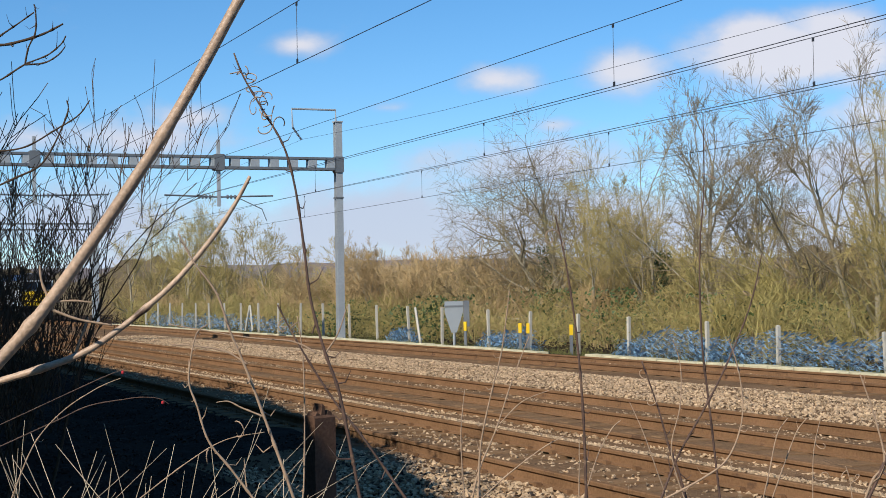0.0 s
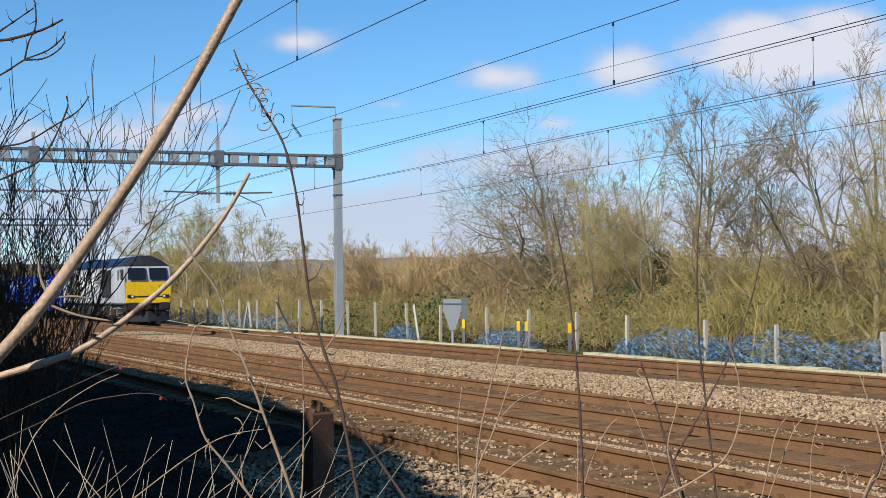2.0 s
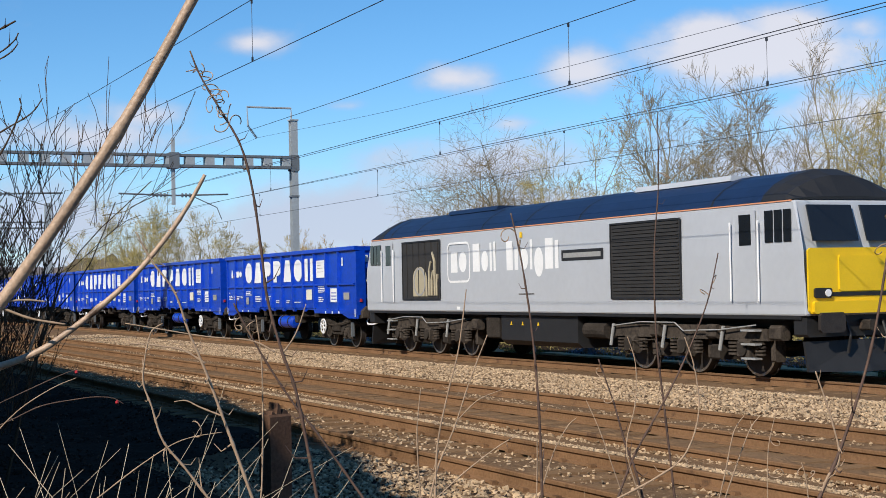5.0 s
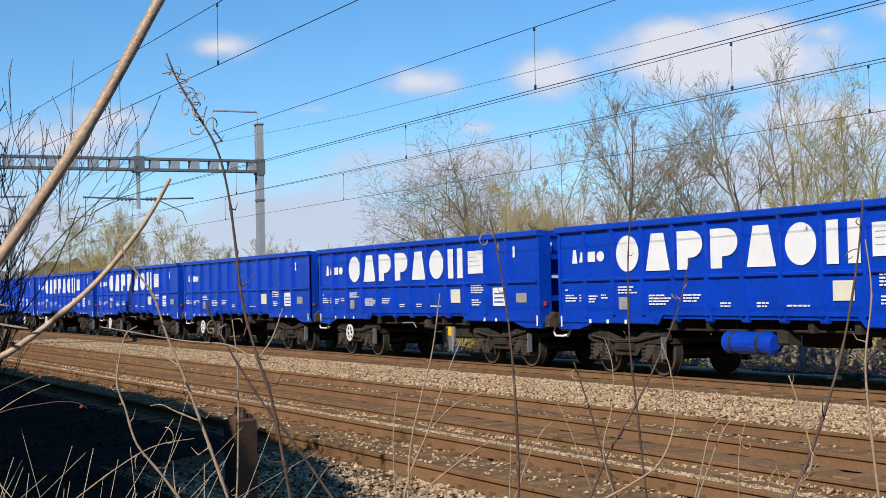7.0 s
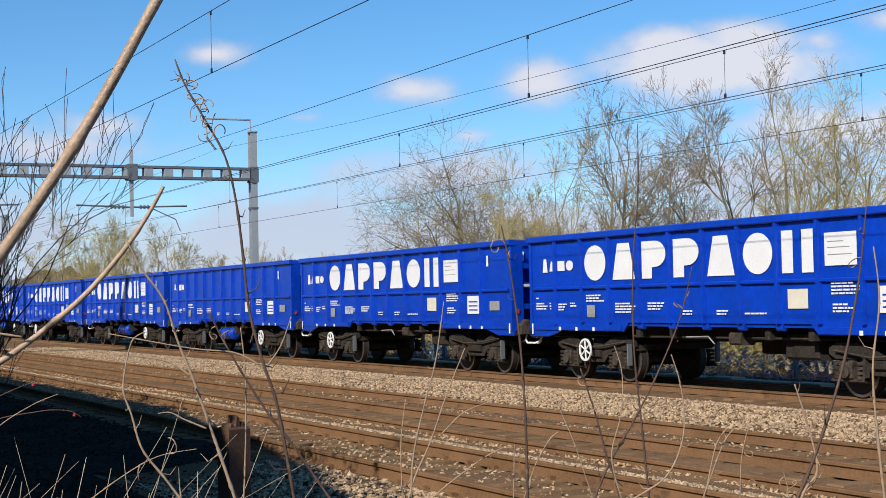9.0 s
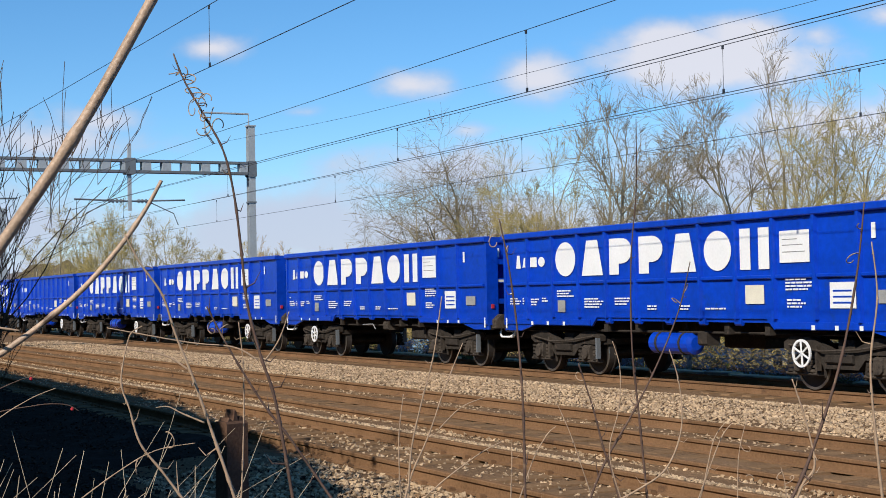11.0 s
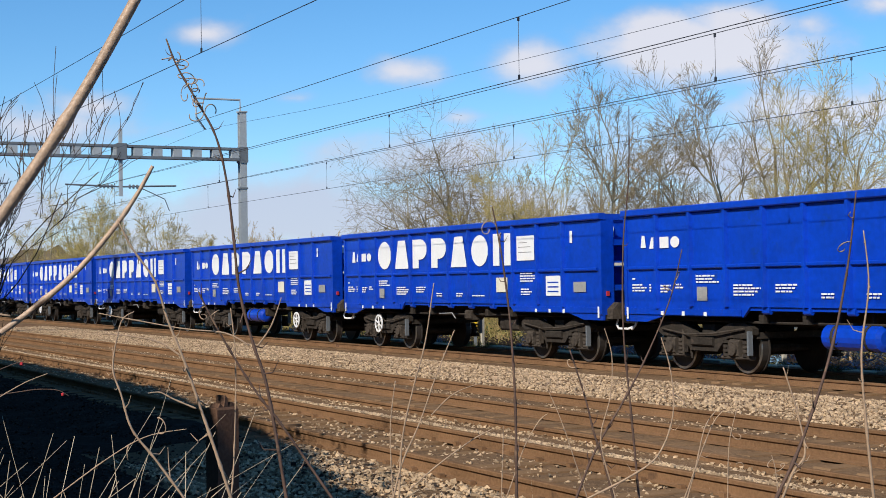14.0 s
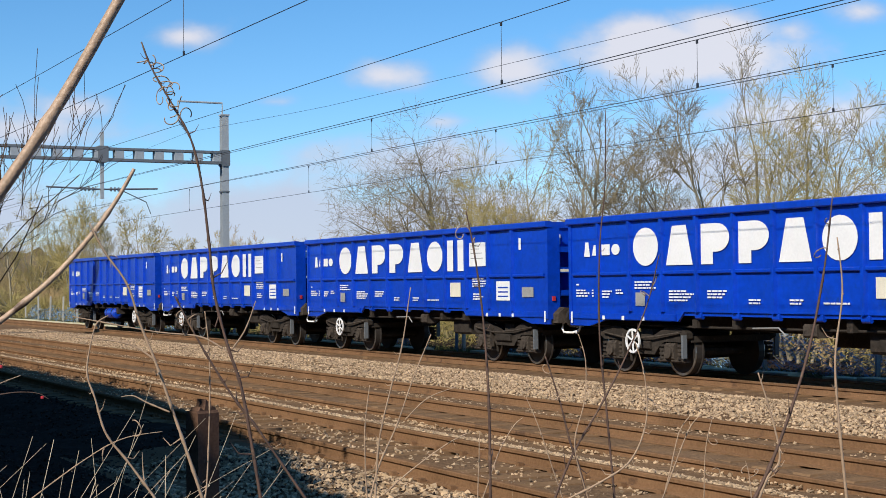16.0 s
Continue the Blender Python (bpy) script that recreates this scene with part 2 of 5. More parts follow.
def build_ground():
    xs = np.concatenate([[-4000, -2000, -900, -400, -220], np.arange(-140, 12, 1.0), [40, 120, 400, 1500, 4000]])
    ys = np.concatenate([[-4000, -1000, -200, -50], np.arange(-12, 30, 0.35), [34, 40, 60, 120, 400, 1200, 4000]])
    gx, gy = np.meshgrid(xs, ys, indexing="ij")
    gz = ground_z(gx, gy)
    r = rng(4)
    near = (np.abs(gx + 64) < 76) & (gy > -12) & (gy < 30)
    gz = gz + np.where(near, r.normal(0, 0.012, gx.shape), 0)
    nx, ny = gx.shape
    f = [(i * ny + j, (i + 1) * ny + j, (i + 1) * ny + j + 1, i * ny + j + 1) for i in range(nx - 1) for j in range(ny - 1)]
    s = Shape().put(np.stack([gx, gy, gz], -1).reshape(-1, 3), f)
    ob = single("ground", s, M_BALLAST, "brown stone ballast and bare earth beside the railway", "ground", kind="structure", smooth=True)
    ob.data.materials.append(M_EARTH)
    # left of x -19 the darkened earth reaches further in, following the shadow
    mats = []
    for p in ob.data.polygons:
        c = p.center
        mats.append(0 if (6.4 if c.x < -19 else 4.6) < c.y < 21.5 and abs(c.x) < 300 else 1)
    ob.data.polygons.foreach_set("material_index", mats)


RAIL_PROFILE = [(-0.070, -0.159), (0.070, -0.159), (0.070, -0.146), (0.012, -0.128), (0.009, -0.050), (0.034, -0.040), (0.036, -0.008), (0.026, 0.0), (-0.026, 0.0), (-0.036, -0.008), (-0.034, -0.040), (-0.009, -0.050), (-0.012, -0.128), (-0.070, -0.146)]


def rail(parent, y, x0=-440, x1=230, z=0.0):
    prof = [(y + a, z + b) for a, b in RAIL_PROFILE]
    ob = part("rail", Shape().prism(prof, x0, x1), M_RAIL, parent)
    ob.data.materials.append(M_HEAD)
    for p in ob.data.polygons:
        if p.normal.z > 0.5 and p.center.z > z - 0.02:
            p.material_index = 1
    return ob


def build_tracks():
    r = rng(7)
    for i, (which, y) in enumerate(TRACKS.items()):
        t = thing("railway_track", "rusty steel rails on dusty buried sleepers", "railway track", kind="structure")
        for side in (-1, 1):
            rail(t, y + side * GAUGE / 2)
        s = Shape()
        for k in range(230):
            x = 4 - k * 0.65 + r.normal(0, 0.01)
            s.box(x - 0.13, x + 0.13, y - 1.25, y + 1.25, -0.30, -0.158 + r.normal(0, 0.004), 0.02)
        part("sleepers", s, M_SLEEPER, t, "dusty brown concrete sleepers", kind="stuff")
        if which != "near":
            continue
        clips = Shape()
        for k in range(110):
            x = 0 - k * 0.65
            for side in (-1, 1):
                for e in (-0.1, 0.1):
                    yy = y + side * GAUGE / 2 + e
                    clips.box(x - 0.04, x + 0.04, yy - 0.03, yy + 0.03, -0.16, -0.115)
        part("rail_clips", clips, M_RAIL, t, "rusty spring clips", kind="stuff")
    spare = thing("spare_rail", "rusty spare rail lying beside the middle track", "rail")
    rail(spare, 10.12, -160, 20, z=-0.13)


def stones(name, n, x_span, y_span, size, seed, mat, label, lift=0.0, bias=1.0):
    """Loose angular stones, thicker on the ground towards x_span's near end."""
    r = rng(seed)
    u = r.random(n) ** bias
    x = x_span[0] + (x_span[1] - x_span[0]) * u
    y = r.uniform(*y_span, n)
    z = ground_z(x, y) + lift
    base = np.array([(1, 0, 0), (-1, 0, 0), (0, 1, 0), (0, -1, 0), (0, 0, 1), (0, 0, -1)], float)
    tri = np.array([(0, 2, 4), (2, 1, 4), (1, 3, 4), (3, 0, 4), (2, 0, 5), (1, 2, 5), (3, 1, 5), (0, 3, 5)])
    sc = r.uniform(*size, n)[:, None, None]
    v = base[None] * r.uniform(0.55, 1.25, (n, 6, 1)) + r.normal(0, 0.22, (n, 6, 3))
    q = r.normal(size=(n, 4))
    q /= np.linalg.norm(q, axis=1)[:, None]
    w, a, b, c = q.T
    rot = np.stack([np.stack([1 - 2 * (b * b + c * c), 2 * (a * b - c * w), 2 * (a * c + b * w)], -1),
                    np.stack([2 * (a * b + c * w), 1 - 2 * (a * a + c * c), 2 * (b * c - a * w)], -1),
                    np.stack([2 * (a * c - b * w), 2 * (b * c + a * w), 1 - 2 * (a * a + b * b)], -1)], 1)
    v = np.einsum("nij,nkj->nki", rot, v) * sc
    v[:, :, 2] *= 0.8
    v += np.stack([x, y, z + 0.3 * sc[:, 0, 0]], -1)[:, None]
    me = bpy.data.meshes.new(name)
    faces = (tri[None] + 6 * np.arange(n)[:, None, None]).reshape(-1, 3)
    me.from_pydata(v.reshape(-1, 3).tolist(), [], faces.tolist())
    me.materials.append(mat)
    return tagged(new(name, me), label, "ballast", kind="stuff")


def build_ballast():
    lab = "loose grey and tan ballast stones"
    stones("ballast_stones", 36000, (-75, -13), (12.95, 16.55), (0.017, 0.040), 11, M_STONE, lab, bias=0.75)
    stones("ballast_stones", 16000, (-60, -8), (8.75, 10.1), (0.014, 0.036), 12, M_STONE, lab, bias=0.7)
    stones("ballast_stones", 6500, (-18, -8), (4.6, 6.75), (0.016, 0.042), 13, M_STONE, lab, bias=0.7)
    stones("ballast_stones", 2200, (-50, -8), (6.9, 8.3), (0.012, 0.035), 14, M_STONE, lab, bias=0.7)
    stones("ballast_stones", 9000, (-90, -18), (18.0, 21.4), (0.018, 0.045), 15, M_STONE, lab, bias=0.75)
    # darkened copies of the stones where the bank lies in shade
    stones("bank_stones", 9000, (-42, -9), (1.5, 6.5), (0.010, 0.034), 17, M_SHADESTONE, "stones and clods in a colour darkened for the bank's shade", bias=0.75)
    stones("ballast_stones", 2500, (-60, -10), (10.95, 12.3), (0.012, 0.03), 16, M_STONE, lab, bias=0.7)


build_ground()
build_tracks()
build_ballast()


# ---- the train ----
SIDE = 1.30            # half its width


def mirror_y(boxes, s, chamfer=0.0):
    for x0, x1, y0, y1, z0, z1 in boxes:
        s.box(x0, x1, y0, y1, z0, z1, chamfer)
        s.box(x0, x1, -y1, -y0, z0, z1, chamfer)
    return s


def wheelset(parent, x, r, tread):
    """Two wheels on their axle."""
    for side in (-1, 1):
        y0 = side * 0.685
        s = Shape()
        s.disc(x, min(y0, y0 + side * 0.13), max(y0, y0 + side * 0.13), r, r, 28)
        s.disc(x, min(y0 - side * 0.03, y0), max(y0 - side * 0.03, y0), r, r + 0.028, 28)
        w = part("wheel", s, M_STEEL, parent, smooth=False)
        o = y0 + side * 0.13
        part("tread", Shape().disc(x, min(o, o + side * 0.012), max(o, o + side * 0.012), r, r - 0.004, 28, hole=r - 0.05), tread, w, "bright worn rim")
        part("hub", Shape().disc(x, min(o, o + side * 0.05), max(o, o + side * 0.05), r, 0.12, 14), M_DARK, w)
    part("axle", Shape().tube([(x, -0.7, r), (x, 0.7, r)], 0.08, 8), M_DARK, parent)


def wagon_bogie(parent, x):
    """A two-axle bogie: cranked side frames, coil springs in pairs beside each axlebox, brake gear between the wheels."""
    half = [(0, 0.40), (0.42, 0.40), (0.62, 0.60), (0.78, 0.66), (1.34, 0.66), (1.50, 0.74), (1.50, 0.84), (1.30, 0.94), (0.80, 0.94), (0.55, 0.84), (0.30, 0.74), (0, 0.72)]
    prof = [(x + a, z) for a, z in half] + [(x - a, z) for a, z in half[-2:0:-1]]
    fr = Shape()
    for side in (-1, 1):
        fr.slab(prof, *sorted((side * 0.94, side * 1.07)))
        fr.box(x - 0.34, x + 0.34, *sorted((side * 1.07, side * 1.13)), 0.50, 0.66, 0.02)
    fr.box(x - 0.20, x + 0.20, -0.95, 0.95, 0.45, 0.90)
    for e in (-1.42, 1.42):
        fr.box(x + e - 0.05, x + e + 0.05, -0.95, 0.95, 0.66, 0.78)
    b = part("bogie", fr, M_DARK, parent, "grimy two-axle bogie")
    for dx in (-1.0, 1.0):
        wheelset(parent, x + dx, 0.46, M_TREAD)
        for side in (-1, 1):
            box = Shape().box(x + dx - 0.15, x + dx + 0.15, *sorted((side * 0.90, side * 1.14)), 0.30, 0.64, 0.05)
            box.disc(x + dx, *sorted((side * 1.14, side * 1.19)), 0.46, 0.115, 12)
            box.box(x + dx - 0.42, x + dx + 0.42, *sorted((side * 0.95, side * 1.11)), 0.27, 0.33, 0.02)
            part("axlebox", box, M_DUSTY, b)
            for e in (-0.29, 0.29):
                sp = Shape()
                for z in (0.33, 0.41, 0.49, 0.57):
                    sp.tube([(x + dx + e, side * 1.04, z), (x + dx + e, side * 1.04, z + 0.05)], 0.095, 10)
                part("spring", sp, M_DUSTY if e > 0 else M_DARK, b)
            part("damper", Shape().box(x + dx + 0.43, x + dx + 0.48, *sorted((side * 1.06, side * 1.16)), 0.36, 0.80), M_GALVDARK if dx > 0 else M_DUSTY, b, "flat damper plate")
    for e in (-0.50, 0.50):
        part("brake_beam", Shape().box(x + e - 0.04, x + e + 0.04, -0.82, 0.82, 0.30, 0.56).tube([(x + e, -0.98, 0.24), (x + e * 1.15, -0.98, 0.78)], 0.025, 5), M_DARK, b)
    part("brake_pull_rod", Shape().tube([(x - 1.3, -1.12, 0.80), (x - 0.4, -1.16, 0.70), (x + 0.45, -1.16, 0.74), (x + 1.3, -1.12, 0.84)], 0.022, 5), M_DUSTY, b)


def outline(kind):
    """Plain block shapes that stand for the large white characters, in a unit square."""
    a = lambda cx, cz, rx, rz, a0, a1, k: [(cx + rx * math.cos(radians(t)), cz + rz * math.sin(radians(t))) for t in np.linspace(a0, a1, k)]
    if kind == "round":
        return a(0.5, 0.5, 0.5, 0.5, 0, 345, 24)
    if kind == "wedge":
        return [(0.0, 0.0), (1.0, 0.0), (0.76, 1.0), (0.24, 1.0)]
    if kind == "post":
        return [(0.0, 0.0), (0.36, 0.0), (0.36, 1.0), (0.0, 1.0)]
    if kind == "flag":
        return [(0.0, 0.0), (0.42, 0.0), (0.42, 0.30)] + a(0.55, 0.65, 0.45, 0.35, -90, 90, 12) + [(0.0, 1.0)]
    return [(0.0, 0.0), (1.0, 0.0), (1.0, 1.0), (0.0, 1.0)]


def mark(parent, name, kind, x0, x1, z0, z1, mat, label="", side=-1, y=None):
    y = SIDE if y is None else y
    prof = [(x0 + (x1 - x0) * u, z0 + (z1 - z0) * w) for u, w in outline(kind)]
    s = Shape().slab(prof, side * y if side > 0 else -y - 0.003, side * y + 0.003 if side > 0 else -y)
    return part(name, s, mat, parent, label)


def build_wagon(lettered, tank_side, label):
    w = thing("box_wagon", label, "freight wagon", group="wagons of the train")
    hl, top = 6.88, 3.17
    # tub: four walls and floor
    tub = Shape()
    for s in (-1, 1):
        y0, y1 = (SIDE - 0.07, SIDE - 0.02) if s > 0 else (-SIDE + 0.02, -SIDE + 0.07)
        tub.slab([(-hl, 0.93), (-hl + 0.75, 0.93), (-hl + 1.35, 1.06), (-3.05, 1.06), (-2.85, 1.25), (2.85, 1.25), (3.05, 1.06), (hl - 1.35, 1.06), (hl - 0.75, 0.93), (hl, 0.93), (hl, top), (-hl, top)], y0, y1)
    for s in (-1, 1):
        x0, x1 = (hl - 0.42, hl - 0.36) if s > 0 else (-hl + 0.36, -hl + 0.42)
        tub.box(x0, x1, -SIDE + 0.05, SIDE - 0.05, 1.15, top)
    tub.box(-hl + 0.4, hl - 0.4, -SIDE + 0.06, SIDE - 0.06, 1.18, 1.26)
    body = part("body", tub, M_BLUE, w)
    rim = mirror_y([(-hl - 0.02, hl + 0.02, SIDE - 0.09, SIDE + 0.075, top - 0.13, top + 0.005)], Shape(), 0.02)
    for s in (-1, 1):
        x0 = s * (hl - 0.39)
        rim.box(x0 - 0.08, x0 + 0.08, -SIDE + 0.08, SIDE - 0.08, top - 0.13, top + 0.003)
    part("rim", rim, M_BLUE, body)
    for s in (-1, 1):
        for a, b in ((-hl + 0.11, -3.08), (3.08, hl - 0.11)):
            part("sole_bar", Shape().box(a, b, *sorted((s * (SIDE - 0.02), s * (SIDE + 0.012))), 1.08, 1.20), M_BLUE, w)
    for x in [-5.72 + 1.105 * i for i in range(11)]:
        for s in (-1, 1):
            r = Shape()
            ya, yb = (SIDE - 0.025, SIDE + 0.055)
            prof = [(x - 0.055, ya), (x + 0.055, ya), (x + 0.035, yb), (x - 0.035, yb)]
            lo, hi = (1.25 if abs(x) < 5.2 else 1.2), top - 0.13
            v = [(px, s * py, z) for z in (lo, hi) for px, py in prof]
            r.put(v, [(0, 1, 5, 4), (1, 2, 6, 5), (2, 3, 7, 6), (3, 0, 4, 7), (3, 2, 1, 0), (4, 5, 6, 7)])
            part("rib", r, M_BLUE, body)
            if abs(x) < 2.7:
                part("bracket", Shape().box(x - 0.10, x + 0.10, *sorted((s * (SIDE - 0.10), s * (SIDE - 0.01))), 1.12, 1.26, 0.03), M_BLUE, body)
    edges = [-hl + 0.10] + [-5.72 + 1.105 * i for i in range(11)] + [hl - 0.10]
    for a, b in zip(edges, edges[1:]):
        for s in (-1, 1):
            part("stiffener", Shape().box(a + 0.06, b - 0.06, *sorted((s * (SIDE - 0.02), s * (SIDE + 0.040))), 1.965, 2.035, 0.015), M_BLUE, body)
    for s in (-1, 1):
        for e in (-1, 1):
            part("end_post", Shape().box(hl - 0.10 if s > 0 else -hl, hl if s > 0 else -hl + 0.10, *sorted((e * (SIDE - 0.30), e * (SIDE + 0.012))), 1.04, top - 0.13, 0.015), M_BLUE, body)
        for z in (1.55, 2.05, 2.5):
            a, b = sorted((s * (hl - 0.36), s * (hl - 0.02)))
            part("end_beam", Shape().box(a, b, -SIDE + 0.28, SIDE - 0.28, z, z + 0.12, 0.02), M_BLUE, body)
        for z in (1.45, 1.85, 2.25, 2.65):
            x = s * (hl - 0.06)
            part("ladder_rung", Shape().tube([(x, -SIDE + 0.02, z), (x, -SIDE + 0.36, z)], 0.016, 6), M_BLUE, body)
        a, b = sorted((s * (hl - 0.25), s * (hl - 0.02)))
        part("headstock", Shape().box(a, b, -SIDE + 0.05, SIDE - 0.05, 0.92, 1.24, 0.02), M_DARK, w)
        for sy in (-1, 1):
            bf = Shape().tube([(s * (hl - 0.05), sy * 0.86, 1.06), (s * (hl + 0.30), sy * 0.86, 1.06)], 0.09, 12)
            buf = part("buffer", bf, M_DARK, w)
            part("buffer_head", Shape().tube([(s * (hl + 0.30), sy * 0.86, 1.06), (s * (hl + 0.38), sy * 0.86, 1.06)], 0.20, 18), M_STEEL, buf)
        part("coupling", Shape().box(*sorted((s * (hl - 0.1), s * (hl + 0.42))), -0.14, 0.14, 0.86, 1.10, 0.03), M_DARK, w)
        # white hose loop
        hx = s * (hl + 0.06)
        part("brake_hose", Shape().tube([(hx, -0.95, 0.98), (hx + s * 0.02, -1.0, 0.84), (hx + s * 0.12, -1.02, 0.76), (hx + s * 0.28, -0.9, 0.75), (hx + s * 0.38, -0.8, 0.80)], 0.025, 6), M_WHITE, w, "pale brake hose")
    # fittings on the trailing end
    part("end_plate", Shape().box(hl - 0.34, hl - 0.32, -SIDE + 0.32, -SIDE + 0.52, 2.68, 2.90), M_WHITE, body, "white end plate")
    part("end_plate", Shape().box(hl - 0.04, hl - 0.015, -SIDE + 0.32, -SIDE + 0.60, 2.07, 2.13), M_CREAM, body, "cream end plate")
    part("tail_lamp_bracket", Shape().box(hl - 0.04, hl + 0.03, -SIDE + 0.10, -SIDE + 0.17, 1.44, 1.54), M_RED, body, "small red bracket")
    part("brake_box", Shape().prism([(-1.18, 0.96), (-0.70, 0.96), (-0.70, 1.26), (-1.02, 1.30), (-1.18, 1.16)], hl - 0.02, hl + 0.22), M_DUSTY, w, "dusty steel box over the buffer")
    part("centre_sill", Shape().box(-hl + 0.2, hl - 0.2, -0.22, 0.22, 0.86, 1.18), M_DARK, w)
    for s in (-1, 1):
        wagon_bogie(w, s * 4.55)
    # gear under the floor
    part("brake_cylinder", Shape().box(-0.4, 0.9, 0.2, 0.75, 0.62, 1.15, 0.04), M_DARK, w)
    part("brake_pipe", Shape().tube([(-hl + 0.3, -0.95, 0.98), (-2.6, -1.02, 0.96), (2.4, -1.02, 0.98), (hl - 0.3, -0.95, 0.98)], 0.025, 6), M_DARK, w)
    for x in (-2.7, -1.5, 1.5, 2.7):
        part("cross_member", Shape().box(x - 0.075, x + 0.075, -1.15, 1.15, 0.95, 1.18), M_DARK, w)
    y = -0.98
    if tank_side:
        tk = Shape()
        tk.tube([(-1.10, y, 0.75), (-1.05, y, 0.75), (0.25, y, 0.75), (0.30, y, 0.75)], [0.13, 0.22, 0.22, 0.13], 16)
        tank = part("air_tank", tk, M_BLUE, w, "blue air reservoir", smooth=False)
        for x in (-0.80, 0.0):
            part("strap", Shape().tube([(x - 0.03, y, 0.75), (x + 0.03, y, 0.75)], 0.232, 16), M_DARK, tank)
            part("hanger", Shape().box(x - 0.03, x + 0.03, y - 0.03, y + 0.03, 0.95, 1.22), M_DARK, tank)
        part("valve", Shape().box(0.50, 0.80, -1.1, -0.8, 0.72, 1.0, 0.04), M_DARK, w)
    else:
        part("valve", Shape().box(0.35, 0.70, -1.15, -0.8, 0.84, 1.08, 0.04), M_DUSTY, w)
        part("lever", Shape().tube([(-0.9, -1.22, 0.98), (-0.2, -1.22, 1.0), (0.0, -1.22, 0.86)], 0.014, 6), M_PLATE, w)
        part("tank_box", Shape().box(1.7, 2.6, -0.9, 0.9, 0.6, 1.1, 0.05), M_DARK, w)
    hx = 3.75 if tank_side else -4.6
    hw = Shape().disc(hx, -1.27, -1.24, 0.66, 0.245, 26, hole=0.205)
    for a in (35, 95, 155):
        c, q = math.cos(radians(a)) * 0.21, math.sin(radians(a)) * 0.21
        hw.tube([(hx - c, -1.255, 0.66 - q), (hx + c, -1.255, 0.66 + q)], 0.018, 5)
    wheel = part("hand_wheel", hw, M_WHITE, w, "white handbrake wheel")
    part("spindle", Shape().tube([(hx, -1.24, 0.66), (hx, -0.9, 0.66)], 0.03, 6), M_DARK, wheel)
    # markings: plain shapes and bars
    if lettered:
        x = -4.615 + 0.13
        for k in ("round", "wedge", "flag", "flag", "wedge", "round", "post"):
            mark(body, "letter_shape", k, x, x + 0.845, 2.14, 2.89, M_WHITE, "plain white block marking")
            if k == "post":
                mark(body, "letter_shape", k, x + 0.54, x + 1.385, 2.14, 2.89, M_WHITE, "plain white block marking")
            x += 1.105
        p = mark(body, "white_panel", "block", 3.28, 4.08, 2.24, 2.80, M_WHITE, "white notice panel")
        for z, l in ((2.64, 0.4), (2.54, 0.55), (2.42, 0.6)):
            mark(p, "text_bar", "block", 3.36, 3.36 + l, z, z + 0.015, M_PLATE, y=SIDE + 0.004)
        mark(body, "small_logo", "wedge", -6.28, -6.06, 2.36, 2.66, M_WHITE)
    else:
        mark(body, "small_logo", "wedge", -6.28, -6.10, 2.40, 2.64, M_WHITE)
    for i in range(3):
        mark(body, "logo_block", ("wedge", "block", "round")[i], -5.98 + 0.36 * i, -5.68 + 0.36 * i, 2.38, 2.60, M_WHITE)
    mark(body, "yellow_dash", "block", 5.62, 5.72, 2.58, 2.84, M_WHITE)
    words = rng(55)
    # rows of small print: x, width, top, rows
    for x, wd, z, rows in ((-6.6, 0.12, 1.80, 1), (-6.6, 0.5, 1.68, 3), (-6.0, 0.08, 1.68, 3), (-5.62, 0.36, 1.66, 3), (-5.12, 0.26, 1.68, 2), (-4.45, 0.72, 1.84, 3), (-3.3, 0.80, 1.66, 4), (-2.1, 0.6, 1.66, 3), (-0.9, 0.36, 1.50, 2), (0.2, 0.4, 1.50, 2), (1.05, 0.85, 1.45, 1), (3.42, 0.8, 1.96, 4), (3.45, 0.5, 1.60, 3)):
        block = Shape()
        for k in range(rows):
            u, end, low = x, x + wd * (1 - 0.13 * ((k * 7 + int(wd * 10)) % 3)), z - 0.058 * k - 0.030
            while u < end - 0.02:
                v = min(u + words.uniform(0.05, 0.17), end)
                block.slab([(u, low), (v, low), (v, low + 0.030), (u, low + 0.030)], -SIDE - 0.003, -SIDE)
                u = v + 0.022
        part("text_block", block, M_WHITE, body)
    mark(body, "label_plate", "block", 2.28, 2.82, 1.52, 1.86, M_CREAM, "cream label plate")
    mark(body, "label_plate", "block", 4.58, 5.22, 1.44, 1.88, M_WHITE, "white notice plate")
    for z in (1.52, 1.62, 1.72):
        mark(body, "text_bar", "block", 4.66, 5.12, z, z + 0.03, M_BLUE, y=SIDE + 0.004)
    mark(body, "data_plate", "block", -4.42, -4.10, 1.36, 1.62, M_PLATE, "bare metal data plate")
    mark(body, "data_plate", "block", 5.75, 6.25, 1.52, 1.74, M_PLATE, "bare metal data plate")
    for x in (-5.6, -4.9, -4.2, 4.1, 4.7, 5.3):
        mark(w, "chalk_mark", "block", x, x + 0.09, 1.07, 1.15, M_WHITE, y=SIDE + 0.013)
    for x in (-6.8, 6.72):
        mark(w, "white_stripe", "block", x, x + 0.06, 0.98, 1.22, M_WHITE, y=SIDE + 0.013)
    return w


def loft(s, rings):
    k = len(rings[0])
    v = [p for r in rings for p in r]
    f = [(i * k + j, (i + 1) * k + j, (i + 1) * k + (j + 1) % k, i * k + (j + 1) % k) for i in range(len(rings) - 1) for j in range(k)]
    s.put(v, f + [tuple(range(k)), tuple(range((len(rings) - 1) * k + k - 1, (len(rings) - 1) * k - 1, -1))])
    return s


